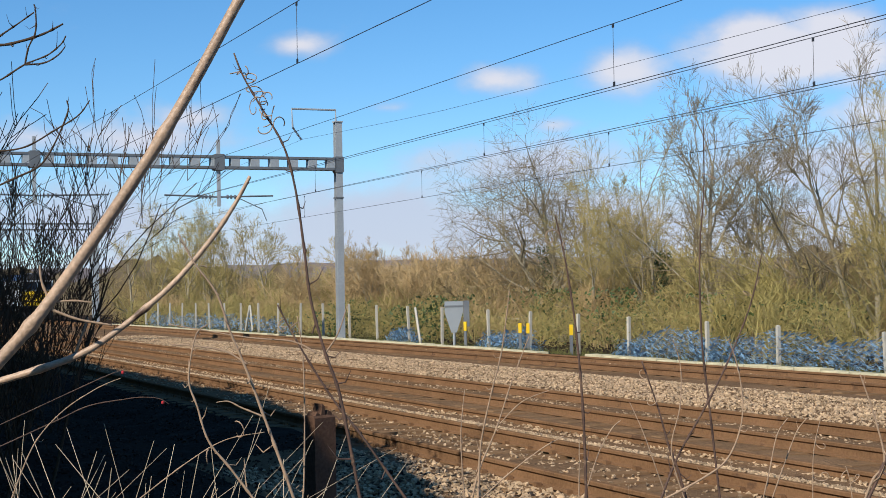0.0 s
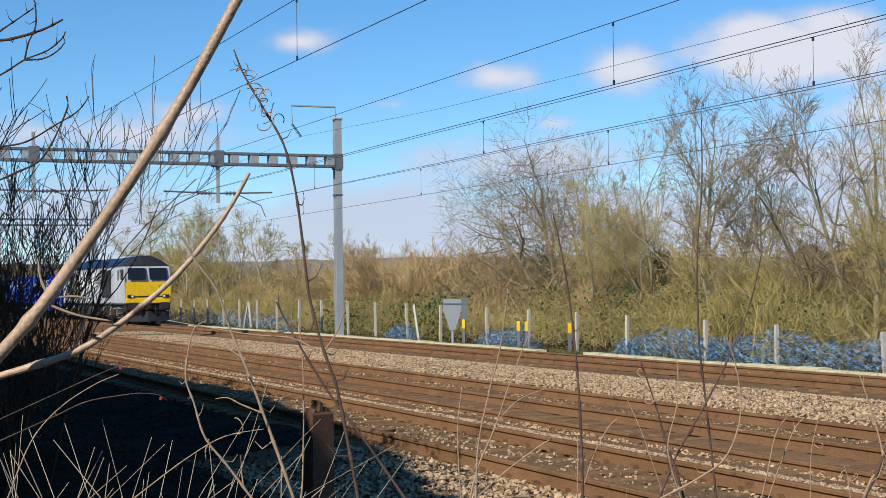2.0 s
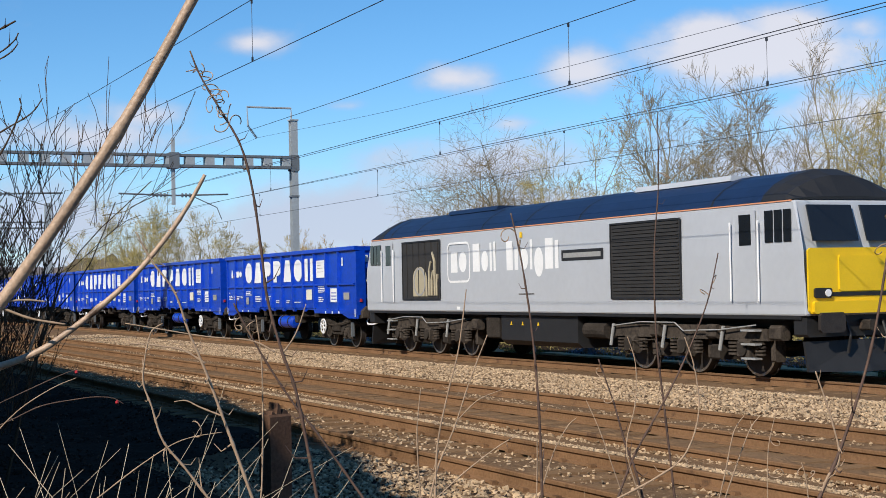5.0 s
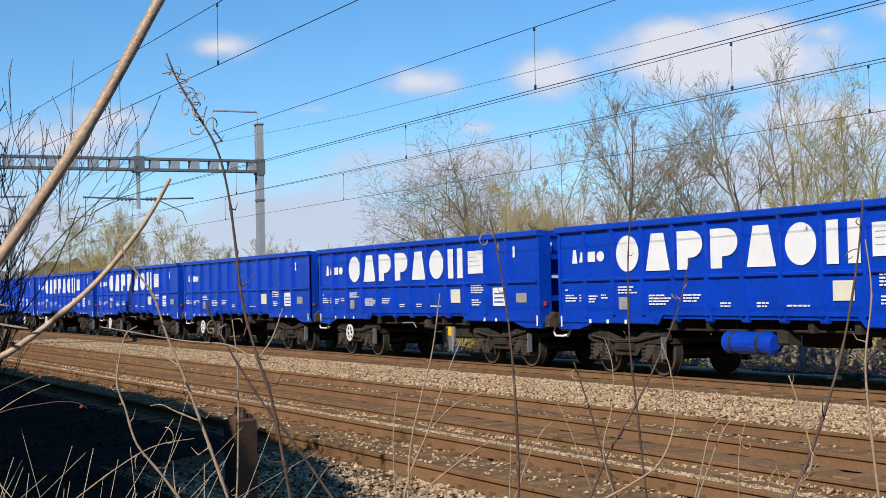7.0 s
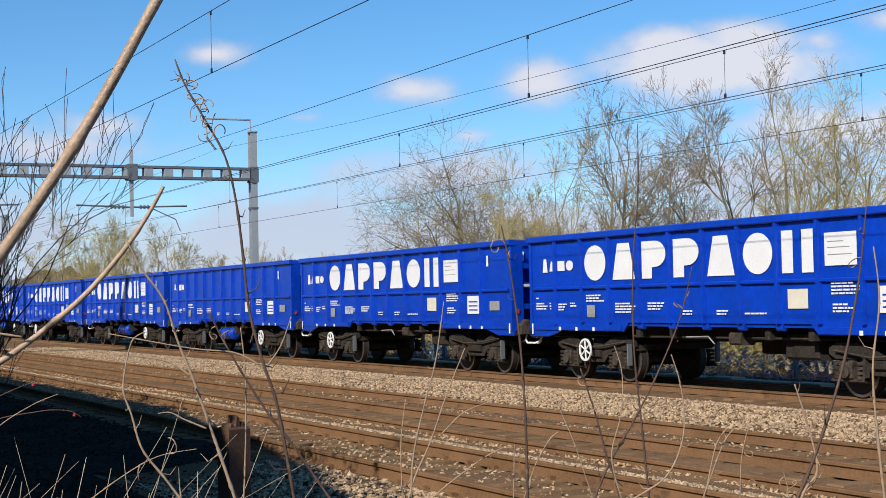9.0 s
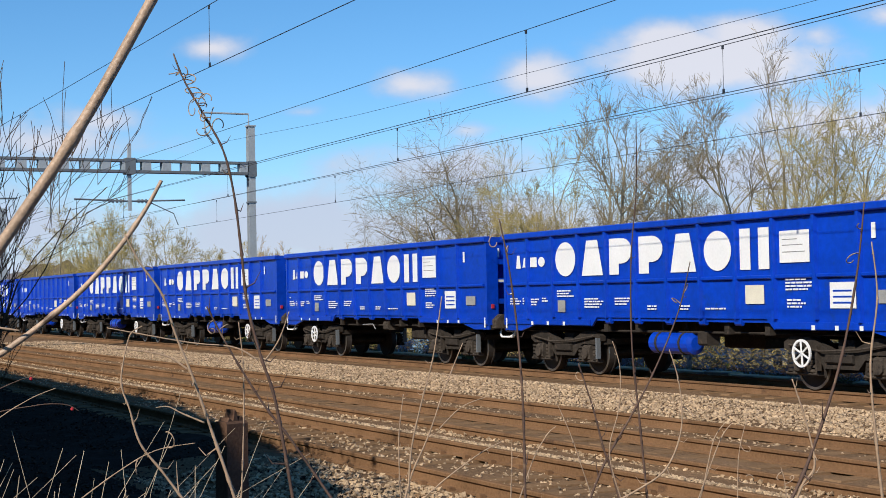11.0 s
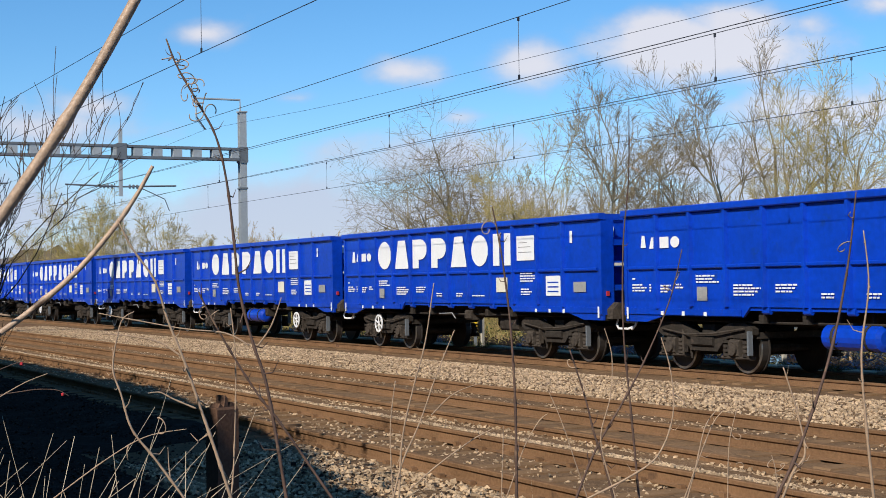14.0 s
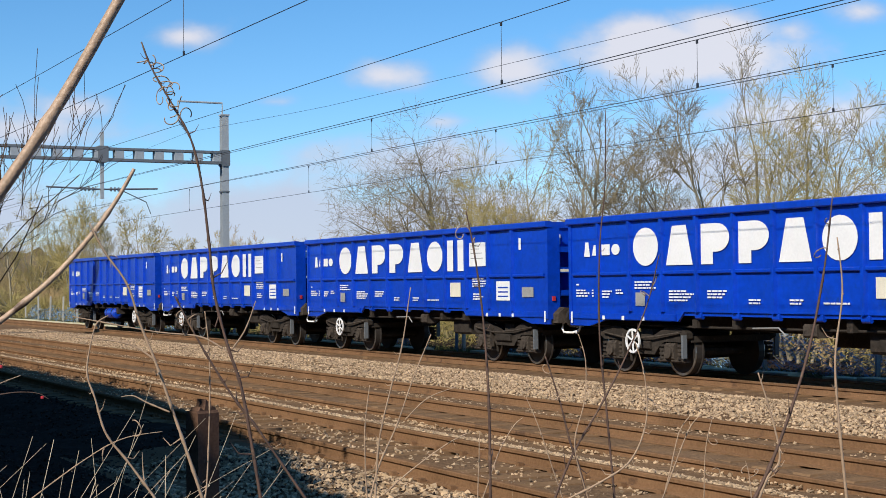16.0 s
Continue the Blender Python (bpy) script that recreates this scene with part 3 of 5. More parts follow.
def build_locomotive():
    lo = thing("diesel_locomotive", "silver-grey diesel locomotive with blue roof and yellow ends", "locomotive")
    W = SIDE + 0.02
    body = Shape()
    # sides and cab ends below the cantrail, the nose leaning back above the waist
    ring = lambda d: [(-d(1.18), -W, 1.18), (-d(2.35), -W, 2.35), (-d(3.28), -W + 0.03, 3.28), (-d(3.28), W - 0.03, 3.28), (-d(2.35), W, 2.35), (-d(1.18), W, 1.18)]
    nose = lambda z: 10.48 if z < 2.4 else 10.48 - 0.30 * (z - 2.35) / 0.93
    loft(body, [ring(nose), [(-p[0], p[1], p[2]) for p in ring(nose)]])
    hull = part("body", body, M_GREY, lo, "silver-grey body side", bevel=0.04)
    arc = [(-W + 0.03, 3.29), (-W + 0.10, 3.42), (-0.98, 3.62), (-0.62, 3.80), (-0.25, 3.90), (0.25, 3.90), (0.62, 3.80), (0.98, 3.62), (W - 0.10, 3.42), (W - 0.03, 3.29)]
    roof = Shape()
    steps = [(-10.16, 0.10), (-9.9, 0.75), (-9.5, 1.0), (9.5, 1.0), (9.9, 0.75), (10.16, 0.10)]
    loft(roof, [[(x, y, 3.29 + (z - 3.29) * k) for y, z in arc] for x, k in steps])
    rf = part("roof", roof, M_ROOF, lo, "dark blue curved roof", smooth=False)
    for x0, x1 in ((-6.2, -3.2), (3.6, 7.2)):
        part("exhaust_hatch", Shape().prism([(-0.55, 3.84), (-0.5, 3.95), (0.5, 3.95), (0.55, 3.84)], x0, x1), M_GREY if x0 > 0 else M_ROOF, rf)
    for x in (-8.6, -6.8, -2.6, -0.2, 2.4, 7.6):
        part("roof_seam", Shape().put([(x + e, y * 1.004, z + 0.006) for e in (-0.03, 0.03) for y, z in arc], [(j, 10 + j, 11 + j, j + 1) for j in range(9)]), M_BLACK, rf)
    for sy in (-1, 1):
        part("cantrail", Shape().box(-10.1, 10.1, *sorted((sy * (W - 0.05), sy * (W - 0.016))), 3.262, 3.285), M_ORANGE, lo, "orange cantrail stripe")
        part("valance", Shape().box(-10.3, 10.3, *sorted((sy * (W - 0.12), sy * (W - 0.02))), 1.12, 1.18), M_BLACK, lo)
    for s in (-1, 1):
        # yellow end
        a, b = sorted((s * 10.485, s * 10.53))
        yl = part("yellow_panel", Shape().box(a, b, -W + 0.04, W - 0.04, 1.22, 2.40, 0.05), M_YELLOW, lo, "bright yellow warning panel")
        a, b = sorted((s * 10.53, s * 10.56))
        # flat black strip stands in for the dark recess line between the headlights
        part("light_band", Shape().box(*sorted((s * 10.53, s * 10.545)), -0.80, 0.80, 1.53, 1.60), M_BLACK, yl)
        part("lower_step", Shape().box(*sorted((s * 10.53, s * 10.60)), -W + 0.10, W - 0.10, 1.22, 1.44, 0.03), M_YELLOW, yl)
        part("nose_door", Shape().box(a, b, -0.62, 0.62, 1.62, 2.26, 0.03), M_YELLOW, yl)
        for sy in (-1, 1):
            p = [(s * (10.46), sy * 0.10, 2.52), (s * (10.46), sy * 1.12, 2.52), (s * 10.255, sy * 1.10, 3.18), (s * 10.255, sy * 0.10, 3.18)]
            q = [(x + s * 0.03, y, z + 0.008) for x, y, z in p]
            part("windscreen", Shape().put(p + q, [(0, 1, 2, 3), (7, 6, 5, 4), (0, 4, 5, 1), (1, 5, 6, 2), (2, 6, 7, 3), (3, 7, 4, 0)]), M_GLASS, lo, "dark windscreen pane")
            hl = part("headlight", Shape().box(*sorted((s * 10.53, s * 10.58)), *sorted((sy * 0.80, sy * 1.18)), 1.50, 1.68, 0.03), M_BLACK, lo)
            part("lens", Shape().tube([(s * 10.575, sy * 0.9, 1.59), (s * 10.60, sy * 0.9, 1.59)], 0.065, 12), M_WHITE, hl)
            buf = part("buffer", Shape().tube([(s * 10.35, sy * 0.87, 1.06), (s * 10.6, sy * 0.87, 1.06)], 0.12, 12), M_BLACK, lo)
            part("buffer_head", Shape().box(*sorted((s * 10.6, s * 10.67)), sy * 0.87 - 0.28, sy * 0.87 + 0.28, 0.88, 1.24, 0.05), M_STEEL, buf)
        part("buffer_beam", Shape().box(*sorted((s * 10.05, s * 10.42)), -W + 0.06, W - 0.06, 0.80, 1.20, 0.05), M_BLACK, lo)
        pl = [(s * 10.40, -W + 0.1, 0.18), (s * 10.62, 0, 0.16), (s * 10.40, W - 0.1, 0.18)]
        pu = [(s * 10.30, -W + 0.1, 0.72), (s * 10.42, 0, 0.74), (s * 10.30, W - 0.1, 0.72)]
        bk = [(x - s * 0.06, y, z) for x, y, z in pl + pu]
        part("plough", Shape().put(pl + pu + bk, [(0, 1, 4, 3), (1, 2, 5, 4), (6, 9, 10, 7), (7, 10, 11, 8), (0, 6, 7, 1), (1, 7, 8, 2), (3, 4, 10, 9), (4, 5, 11, 10), (0, 3, 9, 6), (2, 8, 11, 5)]), M_BLACK, lo, "black snow plough")
        part("coupling_hook", Shape().box(*sorted((s * 10.42, s * 10.72)), -0.09, 0.09, 0.9, 1.1, 0.03), M_DARK, lo)
        for yy in (-0.42, 0.42):
            part("jumper_hose", Shape().tube([(s * 10.45, yy, 1.1), (s * 10.58, yy, 0.8), (s * 10.5, yy, 0.5)], 0.03, 6), M_BLACK, lo)
        # doors and cab windows on both sides
        for sy in (-1, 1):
            o0, o1 = sorted((sy * W, sy * (W + 0.012)))
            for x0, x1 in ((9.34, 9.58), (9.63, 9.85), (9.90, 10.12)):
                part("cab_window", Shape().box(*sorted((s * x0, s * x1)), o0, o1, 2.53, 3.12), M_GLASS, lo, "dark cab side window")
            dr = part("cab_door", Shape().box(*sorted((s * 8.42, s * 9.05)), o0, o1, 1.42, 3.16, 0.003), M_GREY, lo)
            part("door_window", Shape().box(*sorted((s * 8.55, s * 8.92)), *sorted((sy * (W + 0.012), sy * (W + 0.018))), 2.50, 3.08), M_GLASS, dr)
            for x in (8.30, 9.18):
                part("handrail", Shape().tube([(s * x, sy * (W + 0.05), 1.45), (s * x, sy * (W + 0.05), 2.95)], 0.018, 6), M_WHITE, lo)
            for z in (0.35, 0.62, 0.88):
                part("cab_step", Shape().box(*sorted((s * 8.5, s * 8.95)), *sorted((sy * (W - 0.16), sy * (W + 0.0))), z, z + 0.035), M_PLATE, lo, "worn steel step")
    for sy in (-1, 1):
        o0, o1 = sorted((sy * W, sy * (W + 0.015)))
        for x0, x1 in ((-7.65, -5.12), (3.86, 6.55)):
            g = part("radiator_grille", Shape().box(x0, x1, o0, o1, 1.54, 3.10), M_GRILLE, lo, "black radiator grille panel")
            i0, i1 = sorted((sy * (W + 0.015), sy * (W + 0.035)))
            open_bay = x0 < 0 and sy < 0
            if open_bay:
                # fan housing on the panel, whose black stands in for the bay's unlit inside
                part("fan_housing", Shape().slab([(-6.95, 1.60), (-5.95, 1.60)] + [(-6.45 + 0.50 * math.cos(radians(a)), 2.0 + 0.42 * math.sin(radians(a))) for a in range(0, 181, 15)], i0 + 0.004, i1 - 0.004), M_TANBOX, g, "beige fan housing")
                part("fan_ring", Shape().disc(-6.45, i0 - 0.002, i1 + 0.002, 2.0, 0.40, 24, hole=0.34), M_PLATE, g)
                for px, top, bend in ((-5.78, 2.30, 0.12), (-5.62, 2.05, 0.10), (-5.42, 2.55, -0.15), (-5.28, 1.95, 0.05)):
                    part("pipe", Shape().tube([(px, i0, 1.62), (px, i0, top), (px + bend, i0, top + 0.25)], 0.035, 6), M_TANBOX, g)
                for x in np.arange(x0 + 0.3, x1, 0.42):
                    part("brace", Shape().box(x - 0.025, x + 0.025, i0, i1 + 0.005, 1.56, 3.08), M_GRILLE, g)
            for z in () if open_bay else np.arange(1.60, 3.06, 0.075):
                part("louvre", Shape().box(x0 + 0.05, x1 - 0.05, i0, i1, z, z + 0.022), M_GRILLE, g)
            part("grille_frame", Shape().box(x0 - 0.03, x0, i0 - 0.0, i1, 1.50, 3.14).box(x1, x1 + 0.03, i0, i1, 1.50, 3.14).box(x0, x1, i0, i1, 3.10, 3.14).box(x0, x1, i0, i1, 1.50, 1.54), M_BLACK, g)
    # emblem and word shapes
    frame_s = Shape()
    corner = [(-3.46, 2.82, 0), (-4.46, 2.82, 90), (-4.46, 2.15, 180), (-3.46, 2.15, 270)]
    loop = [(cx + q * math.cos(radians(a0 + a)), cz + q * math.sin(radians(a0 + a))) for q in (0.20, 0.145) for cx, cz, a0 in corner for a in (0, 30, 60, 90)]
    frame_s.put([(x, y, z) for y in (-W - 0.004, -W) for x, z in loop], [f for i in range(16) for f in ((i, (i + 1) % 16, 16 + (i + 1) % 16, 16 + i), (i, 32 + i, 32 + (i + 1) % 16, (i + 1) % 16))])
    emblem = part("emblem_frame", frame_s, M_WHITE, lo, "white rounded emblem outline")
    mark(emblem, "emblem_shape", "block", -4.42, -4.02, 2.22, 2.76, M_WHITE, y=W + 0.001)
    mark(emblem, "emblem_shape", "round", -3.92, -3.46, 2.22, 2.76, M_WHITE, y=W + 0.001)
    x = -3.08
    for k, wd, up, dn in (("block", 0.36, 0.72, 0), ("round", 0.34, 0.52, 0), ("block", 0.10, 0.72, 0), ("block", 0.10, 0.74, 0), (None, 0.36, 0, 0), ("block", 0.30, 0.72, 0), ("block", 0.16, 0.52, 0), ("round", 0.38, 0.52, 0), ("block", 0.10, 0.72, 0), ("round", 0.40, 0.52, 0.18), ("block", 0.34, 0.72, 0), ("block", 0.14, 0.66, 0)):
        if k:
            mark(lo, "letter_shape", k, x, x + wd * 1.12, 2.22 - dn, 2.22 + up, M_WHITE, "plain white block marking", y=W + 0.001)
        x += wd * 1.12 + 0.10
    plate = mark(lo, "name_plate", "block", 1.62, 3.50, 2.38, 2.63, M_BLACK, "black name plate with a pale bar", y=W + 0.002)
    mark(plate, "text_bar", "block", 1.72, 3.40, 2.45, 2.56, M_PLATE, y=W + 0.01)
    mark(lo, "text_bar", "block", -0.55, 0.25, 1.62, 1.645, M_DARK, y=W + 0.001)
    mark(lo, "yellow_tag", "block", -0.45, -0.33, 3.0, 3.14, M_YELLOW, y=W + 0.001)
    mark(lo, "white_tag", "block", -4.1, -3.9, 1.24, 1.32, M_WHITE, y=W + 0.001)
    # underframe
    tank = part("fuel_tank", Shape().prism([(-1.2, 0.50), (-1.05, 0.38), (1.05, 0.38), (1.2, 0.50), (1.2, 1.12), (-1.2, 1.12)], -1.75, 2.1), M_BLACK, lo, "black fuel tank")
    for x in (-1.2, -0.6, 0.2):
        part("hazard_tag", Shape().slab([(x - 0.045, 0.87), (x + 0.045, 0.87), (x, 0.96)], -1.212, -1.203), M_YELLOW, tank)
    for sx in (-1, 1):
        end = Shape()
        loft(end, [[(sx * x, y * 1.003, 3.295 + (z - 3.29) * k * 1.006) for y, z in arc] for x, k in ((9.2, 1.0), (9.5, 1.0), (9.9, 0.75), (10.165, 0.10))])
        part("roof_end", end, M_BLACK, rf, "black roof end over the cab")
    part("battery_box", Shape().box(-2.6, -1.85, -1.2, 1.2, 0.52, 1.1, 0.04), M_DARK, lo)
    part("air_reservoir", Shape().tube([(2.25, -0.98, 0.8), (3.2, -0.98, 0.8)], 0.2, 14), M_DARK, lo)
    part("underframe", Shape().box(-10.0, 10.0, -0.9, 0.9, 0.95, 1.18), M_BLACK, lo)
    for s in (-1, 1):
        cx = s * 6.35
        fr = Shape()
        for side in (-1, 1):
            y0, y1 = (1.02, 1.14) if side > 0 else (-1.14, -1.02)
            fr.slab([(cx - 2.75, 0.70), (cx + 2.75, 0.70), (cx + 2.75, 0.92), (cx + 1.2, 0.98), (cx - 1.2, 0.98), (cx - 2.75, 0.92)], y0, y1)
        fr.box(cx - 0.2, cx + 0.2, -1.0, 1.0, 0.5, 0.95)
        bg = part("bogie", fr, M_DUSTY, lo, "grimy three-axle bogie")
        for dx in (-2.05, 0, 2.05):
            wheelset(lo, cx + dx, 0.54, M_TREAD)
            for side in (-1, 1):
                ya, yb = (1.0, 1.2) if side > 0 else (-1.2, -1.0)
                part("axlebox", Shape().box(cx + dx - 0.2, cx + dx + 0.2, ya, yb, 0.34, 0.72, 0.06), M_DUSTY, bg)
                part("axle_cover", Shape().disc(cx + dx, *sorted((side * 1.2, side * 1.24)), 0.54, 0.14, 14), M_DARK, bg)
                part("damper", Shape().tube([(cx + dx - 0.75, side * 1.2, 0.5), (cx + dx - 0.62, side * 1.2, 0.96)], 0.04, 8), M_PLATE, bg)
                part("brake_block", Shape().box(cx + dx + 0.58, cx + dx + 0.72, *sorted((side * 0.75, side * 0.98)), 0.3, 0.75, 0.03), M_DUSTY, bg)
                part("sandbox", Shape().box(cx + dx + 0.86, cx + dx + 1.2, *sorted((side * 1.0, side * 1.22)), 0.72, 1.0, 0.04), M_DUSTY, bg)
                for e in (-0.42, 0.42):
                    sp = Shape()
                    for z in np.arange(0.42, 0.74, 0.07):
                        sp.tube([(cx + dx + e, side * 1.10, z), (cx + dx + e, side * 1.10, z + 0.04)], 0.11, 10)
                    part("coil_spring", sp, M_DUSTY, bg)
        part("sand_pipe", Shape().tube([(cx - 2.7, -1.22, 0.92), (cx - 1.5, -1.25, 1.02), (cx - 0.2, -1.25, 1.02), (cx + 0.1, -1.25, 0.86), (cx + 1.4, -1.25, 0.90), (cx + 2.5, -1.22, 1.0)], 0.014, 6), M_PLATE, bg)
        part("air_pipe", Shape().tube([(cx - 2.2, -1.2, 0.25), (cx - 1.9, -1.22, 0.6), (cx - 1.0, -1.22, 0.66), (cx - 0.8, -1.22, 0.3)], 0.012, 6), M_DUSTY, bg)
        part("brake_rigging", Shape().box(cx - 1.15, cx - 0.85, -1.1, 1.1, 0.3, 0.6, 0.04).box(cx + 0.85, cx + 1.15, -1.1, 1.1, 0.3, 0.6, 0.04), M_DARK, bg)
    return lo


PLAIN = (4, 7, 12, 18)                                   # wagons without lettering
TANKED = (1, 2, 7, 8, 10, 11, 12, 14, 18)               # wagons whose air tank is on the near side
train = []


def build_train():
    lo = build_locomotive()
    train.append((lo, 10.95))
    made = {}
    for n in range(1, WAGONS + 1):
        kind = (n not in PLAIN, n in TANKED)
        if kind not in made:
            text = "blue steel box wagon with large white markings" if kind[0] else "plain blue steel box wagon without lettering"
            made[kind] = build_wagon(*kind, text)
            ob = made[kind]
        else:
            ob = copy_thing(made[kind], Matrix())
        train.append((ob, -PITCH * (n - 0.5)))


build_train()


def motions():
    y = TRACKS["far"]
    for ob, offset in train:
        walk(ob, [(t, pose(START + SPEED * t + late + offset, y, 0)) for t, late in LATE])
    # the weeds lean in the train's wake, about their feet
    gust = ((0, 0.0), (3, 0.0), (5.5, 0.1), (7, 0.45), (8, 0.85), (9, 1.0), (10.5, 1.0), (12.5, 1.05), (14.5, 1.05), (16, 0.8))
    for k, (ob, foot) in enumerate(swaying):
        wob = 0.06 * math.sin(k * 2.1)
        walk(ob, [(t, Matrix.Translation(foot) @ Matrix.Rotation(radians(a * (0.85 + 0.25 * math.sin(k * 1.7)) + (wob if t else 0)), 4, (-0.92, 0.39, 0))) for t, a in gust])


# ---- overhead line ----
MAST_X, MAST_Y = -63.25, 22.0


def build_portal():
    p = thing("catenary_portal", "galvanised steel railway portal spanning the tracks", "catenary portal")
    for y in (22.0, 0.3):
        prof = [(-0.154, -0.154), (0.154, -0.154), (0.154, -0.134), (0.012, -0.134), (0.012, 0.134), (0.154, 0.134), (0.154, 0.154), (-0.154, 0.154), (-0.154, 0.134), (-0.012, 0.134), (-0.012, -0.134), (-0.154, -0.134)]
        m = Shape().put([(MAST_X + b, y - a, z) for z in (-0.25, 9.25) for a, b in prof], [(i, (i + 1) % 12, 12 + (i + 1) % 12, 12 + i) for i in range(12)])
        mast = part("mast", m, M_GALV, p, "grey steel mast")
        part("cap_plate", Shape().box(MAST_X - 0.19, MAST_X + 0.19, y - 0.19, y + 0.19, 9.25, 9.31), M_GALV, mast)
        part("footing", Shape().box(MAST_X - 0.5, MAST_X + 0.5, y - 0.5, y + 0.5, -0.7, -0.2, 0.05), M_CONC, mast)
        part("bracket", Shape().box(MAST_X - 0.20, MAST_X + 0.20, y - 0.20, y + 0.20, 7.05, 7.75, 0.04), M_GALVDARK, mast)
        part("band", Shape().box(MAST_X - 0.18, MAST_X + 0.18, y - 0.18, y + 0.18, 5.92, 5.99), M_GALVDARK, mast)
    boom = part("boom", Shape().box(MAST_X - 0.22, MAST_X + 0.22, 0.5, 21.8, 7.60, 7.70).box(MAST_X - 0.22, MAST_X + 0.22, 0.5, 21.8, 7.14, 7.25), M_GALVDARK, p, "weathered steel boom")
    for y in np.arange(1.0, 21.7, 0.86):
        part("batten", Shape().box(MAST_X - 0.20, MAST_X + 0.20, y - 0.19, y + 0.19, 7.25, 7.60), M_GALV, boom)
    part("return_arm", Shape().tube([(MAST_X, 21.92, 9.3), (MAST_X, 21.92, 9.80), (MAST_X, 19.92, 9.80), (MAST_X, 19.95, 9.0)], 0.045, 6), M_GALV, p)
    ins = part("insulator", Shape().tube([(MAST_X, 19.95, 9.0), (MAST_X, 20.35, 8.46)], 0.025, 6), M_GALVDARK, p)
    for i in range(9):
        z = 8.98 - 0.06 * i
        part("insulator_shed", Shape().tube([(MAST_X, 19.95 + 0.045 * i, z), (MAST_X, 19.97 + 0.045 * i, z - 0.03)], 0.06, 8), M_GALVDARK, ins)
    for y, arms in ((16.64, ((14.62, -1), (18.72, 1))), (9.02, ((6.9, -1), (11.72, 1)))):
        d = part("drop_post", Shape().box(MAST_X - 0.07, MAST_X + 0.07, y - 0.07, y + 0.07, 5.55, 8.35), M_GALV, p)
        part("clamp", Shape().box(MAST_X - 0.25, MAST_X + 0.25, y - 0.22, y + 0.22, 7.08, 7.76, 0.03), M_GALVDARK, d)
        for ye, s in arms:
            arm = part("cantilever", Shape().tube([(MAST_X, y, 5.95), (MAST_X, ye + s * 0.3, 6.02)], 0.04, 6).tube([(MAST_X, y + s * 0.7, 5.98), (MAST_X, ye - s * 0.2, 5.45), (MAST_X, ye, 4.95)], 0.022, 5), M_GALVDARK, d)
            for k in range(4):
                yy = y + s * (0.35 + 0.16 * k)
                part("insulator_shed", Shape().tube([(MAST_X, yy, 5.96), (MAST_X, yy + s * 0.06, 5.96)], 0.09, 8), M_GALVDARK, arm)


def build_wires():
    rows = (("near", 7.3, 6.37, 5.40), ("middle", 11.7, 5.88, 4.91), ("third", 14.6, 5.625, 4.87), ("far", 18.7, 5.675, 4.82))
    for which, y, zm, zc in rows:
        c = thing("overhead_line", "thin copper contact wire hung from a messenger wire", "overhead line", group="overhead lines")
        x = np.linspace(-63.25, 0, 22)
        mz = zm + 0.06 * ((x + 24) / 39.0) ** 2
        far = np.linspace(-123, -63.25, 10)
        fz = zm + 0.06 + 0.25 * ((far + 93) / 30) ** 2 - 0.25
        part("messenger_wire", Shape().tube([(a, y, b) for a, b in zip(np.concatenate([far, x, [20]]), np.concatenate([fz, mz, [zm + 0.1]]))], 0.0065, 5), M_WIRE, c)
        part("contact_wire", Shape().tube([(-400, y, zc), (-63.25, y, zc), (0, y, zc), (20, y, zc)], 0.0065, 5), M_WIRE, c)
        first = {"near": -22.85, "middle": -20.63, "third": -19.5, "far": -45.6}[which]
        for k in range(-6, 3):
            dx = first + (15.1 if which == "near" else 12.3) * k
            if -62 < dx < 0 and (which != "middle" or k == 0):
                d = part("dropper", Shape().tube([(dx, y, zm), (dx, y, zc)], 0.005, 4), M_WIRE, c)
                part("clip", Shape().box(dx - 0.018, dx + 0.018, y - 0.012, y + 0.012, zc, zc + 0.07), M_WIRE, d)
                part("clip", Shape().box(dx - 0.018, dx + 0.018, y - 0.012, y + 0.012, zm - 0.06, zm), M_WIRE, d)
    f = thing("return_wire", "single return conductor on the mast arm", "overhead line")
    x = np.linspace(-63.25, 10, 20)
    z = np.interp(x, [-65, -49, -36.5, -25.5, 10], [8.55, 7.96, 7.75, 7.58, 7.5])
    part("wire", Shape().tube([(-123, 20.3, 8.6), (-93, 20.35, 7.6)] + [(a, 20.4, b) for a, b in zip(x, z)], 0.006, 5), M_WIRE, f)


def far_portal():
    """The next portal along the line, partly behind the shrubs."""
    p = thing("catenary_portal", "distant galvanised steel railway portal", "catenary portal")
    x = -123.0
    for y in (22.2, 0.3):
        part("mast", Shape().box(x - 0.25, x + 0.25, y - 0.25, y + 0.25, -0.25, 9.2, 0.05), M_GALV, p)
    part("boom", Shape().box(x - 0.2, x + 0.2, 0.5, 22.0, 7.6, 7.72).box(x - 0.2, x + 0.2, 0.5, 22.0, 7.14, 7.26), M_GALVDARK, p)
    for y in (16.64, 9.02):
        part("drop_post", Shape().box(x - 0.07, x + 0.07, y - 0.07, y + 0.07, 5.5, 8.3), M_GALV, p)


# ---- lineside ----
FENCE_X = (-24.6, -28.26, -32.45, -35.71, -40.0, -43.2, -46.7, -50.0, -54.3, -57.7, -61.4, -64.9, -68.6, -72.1, -75.9, -79.5, -83.0, -86.4, -90.0, -93.4, -97.0, -100.5, -104, -108)


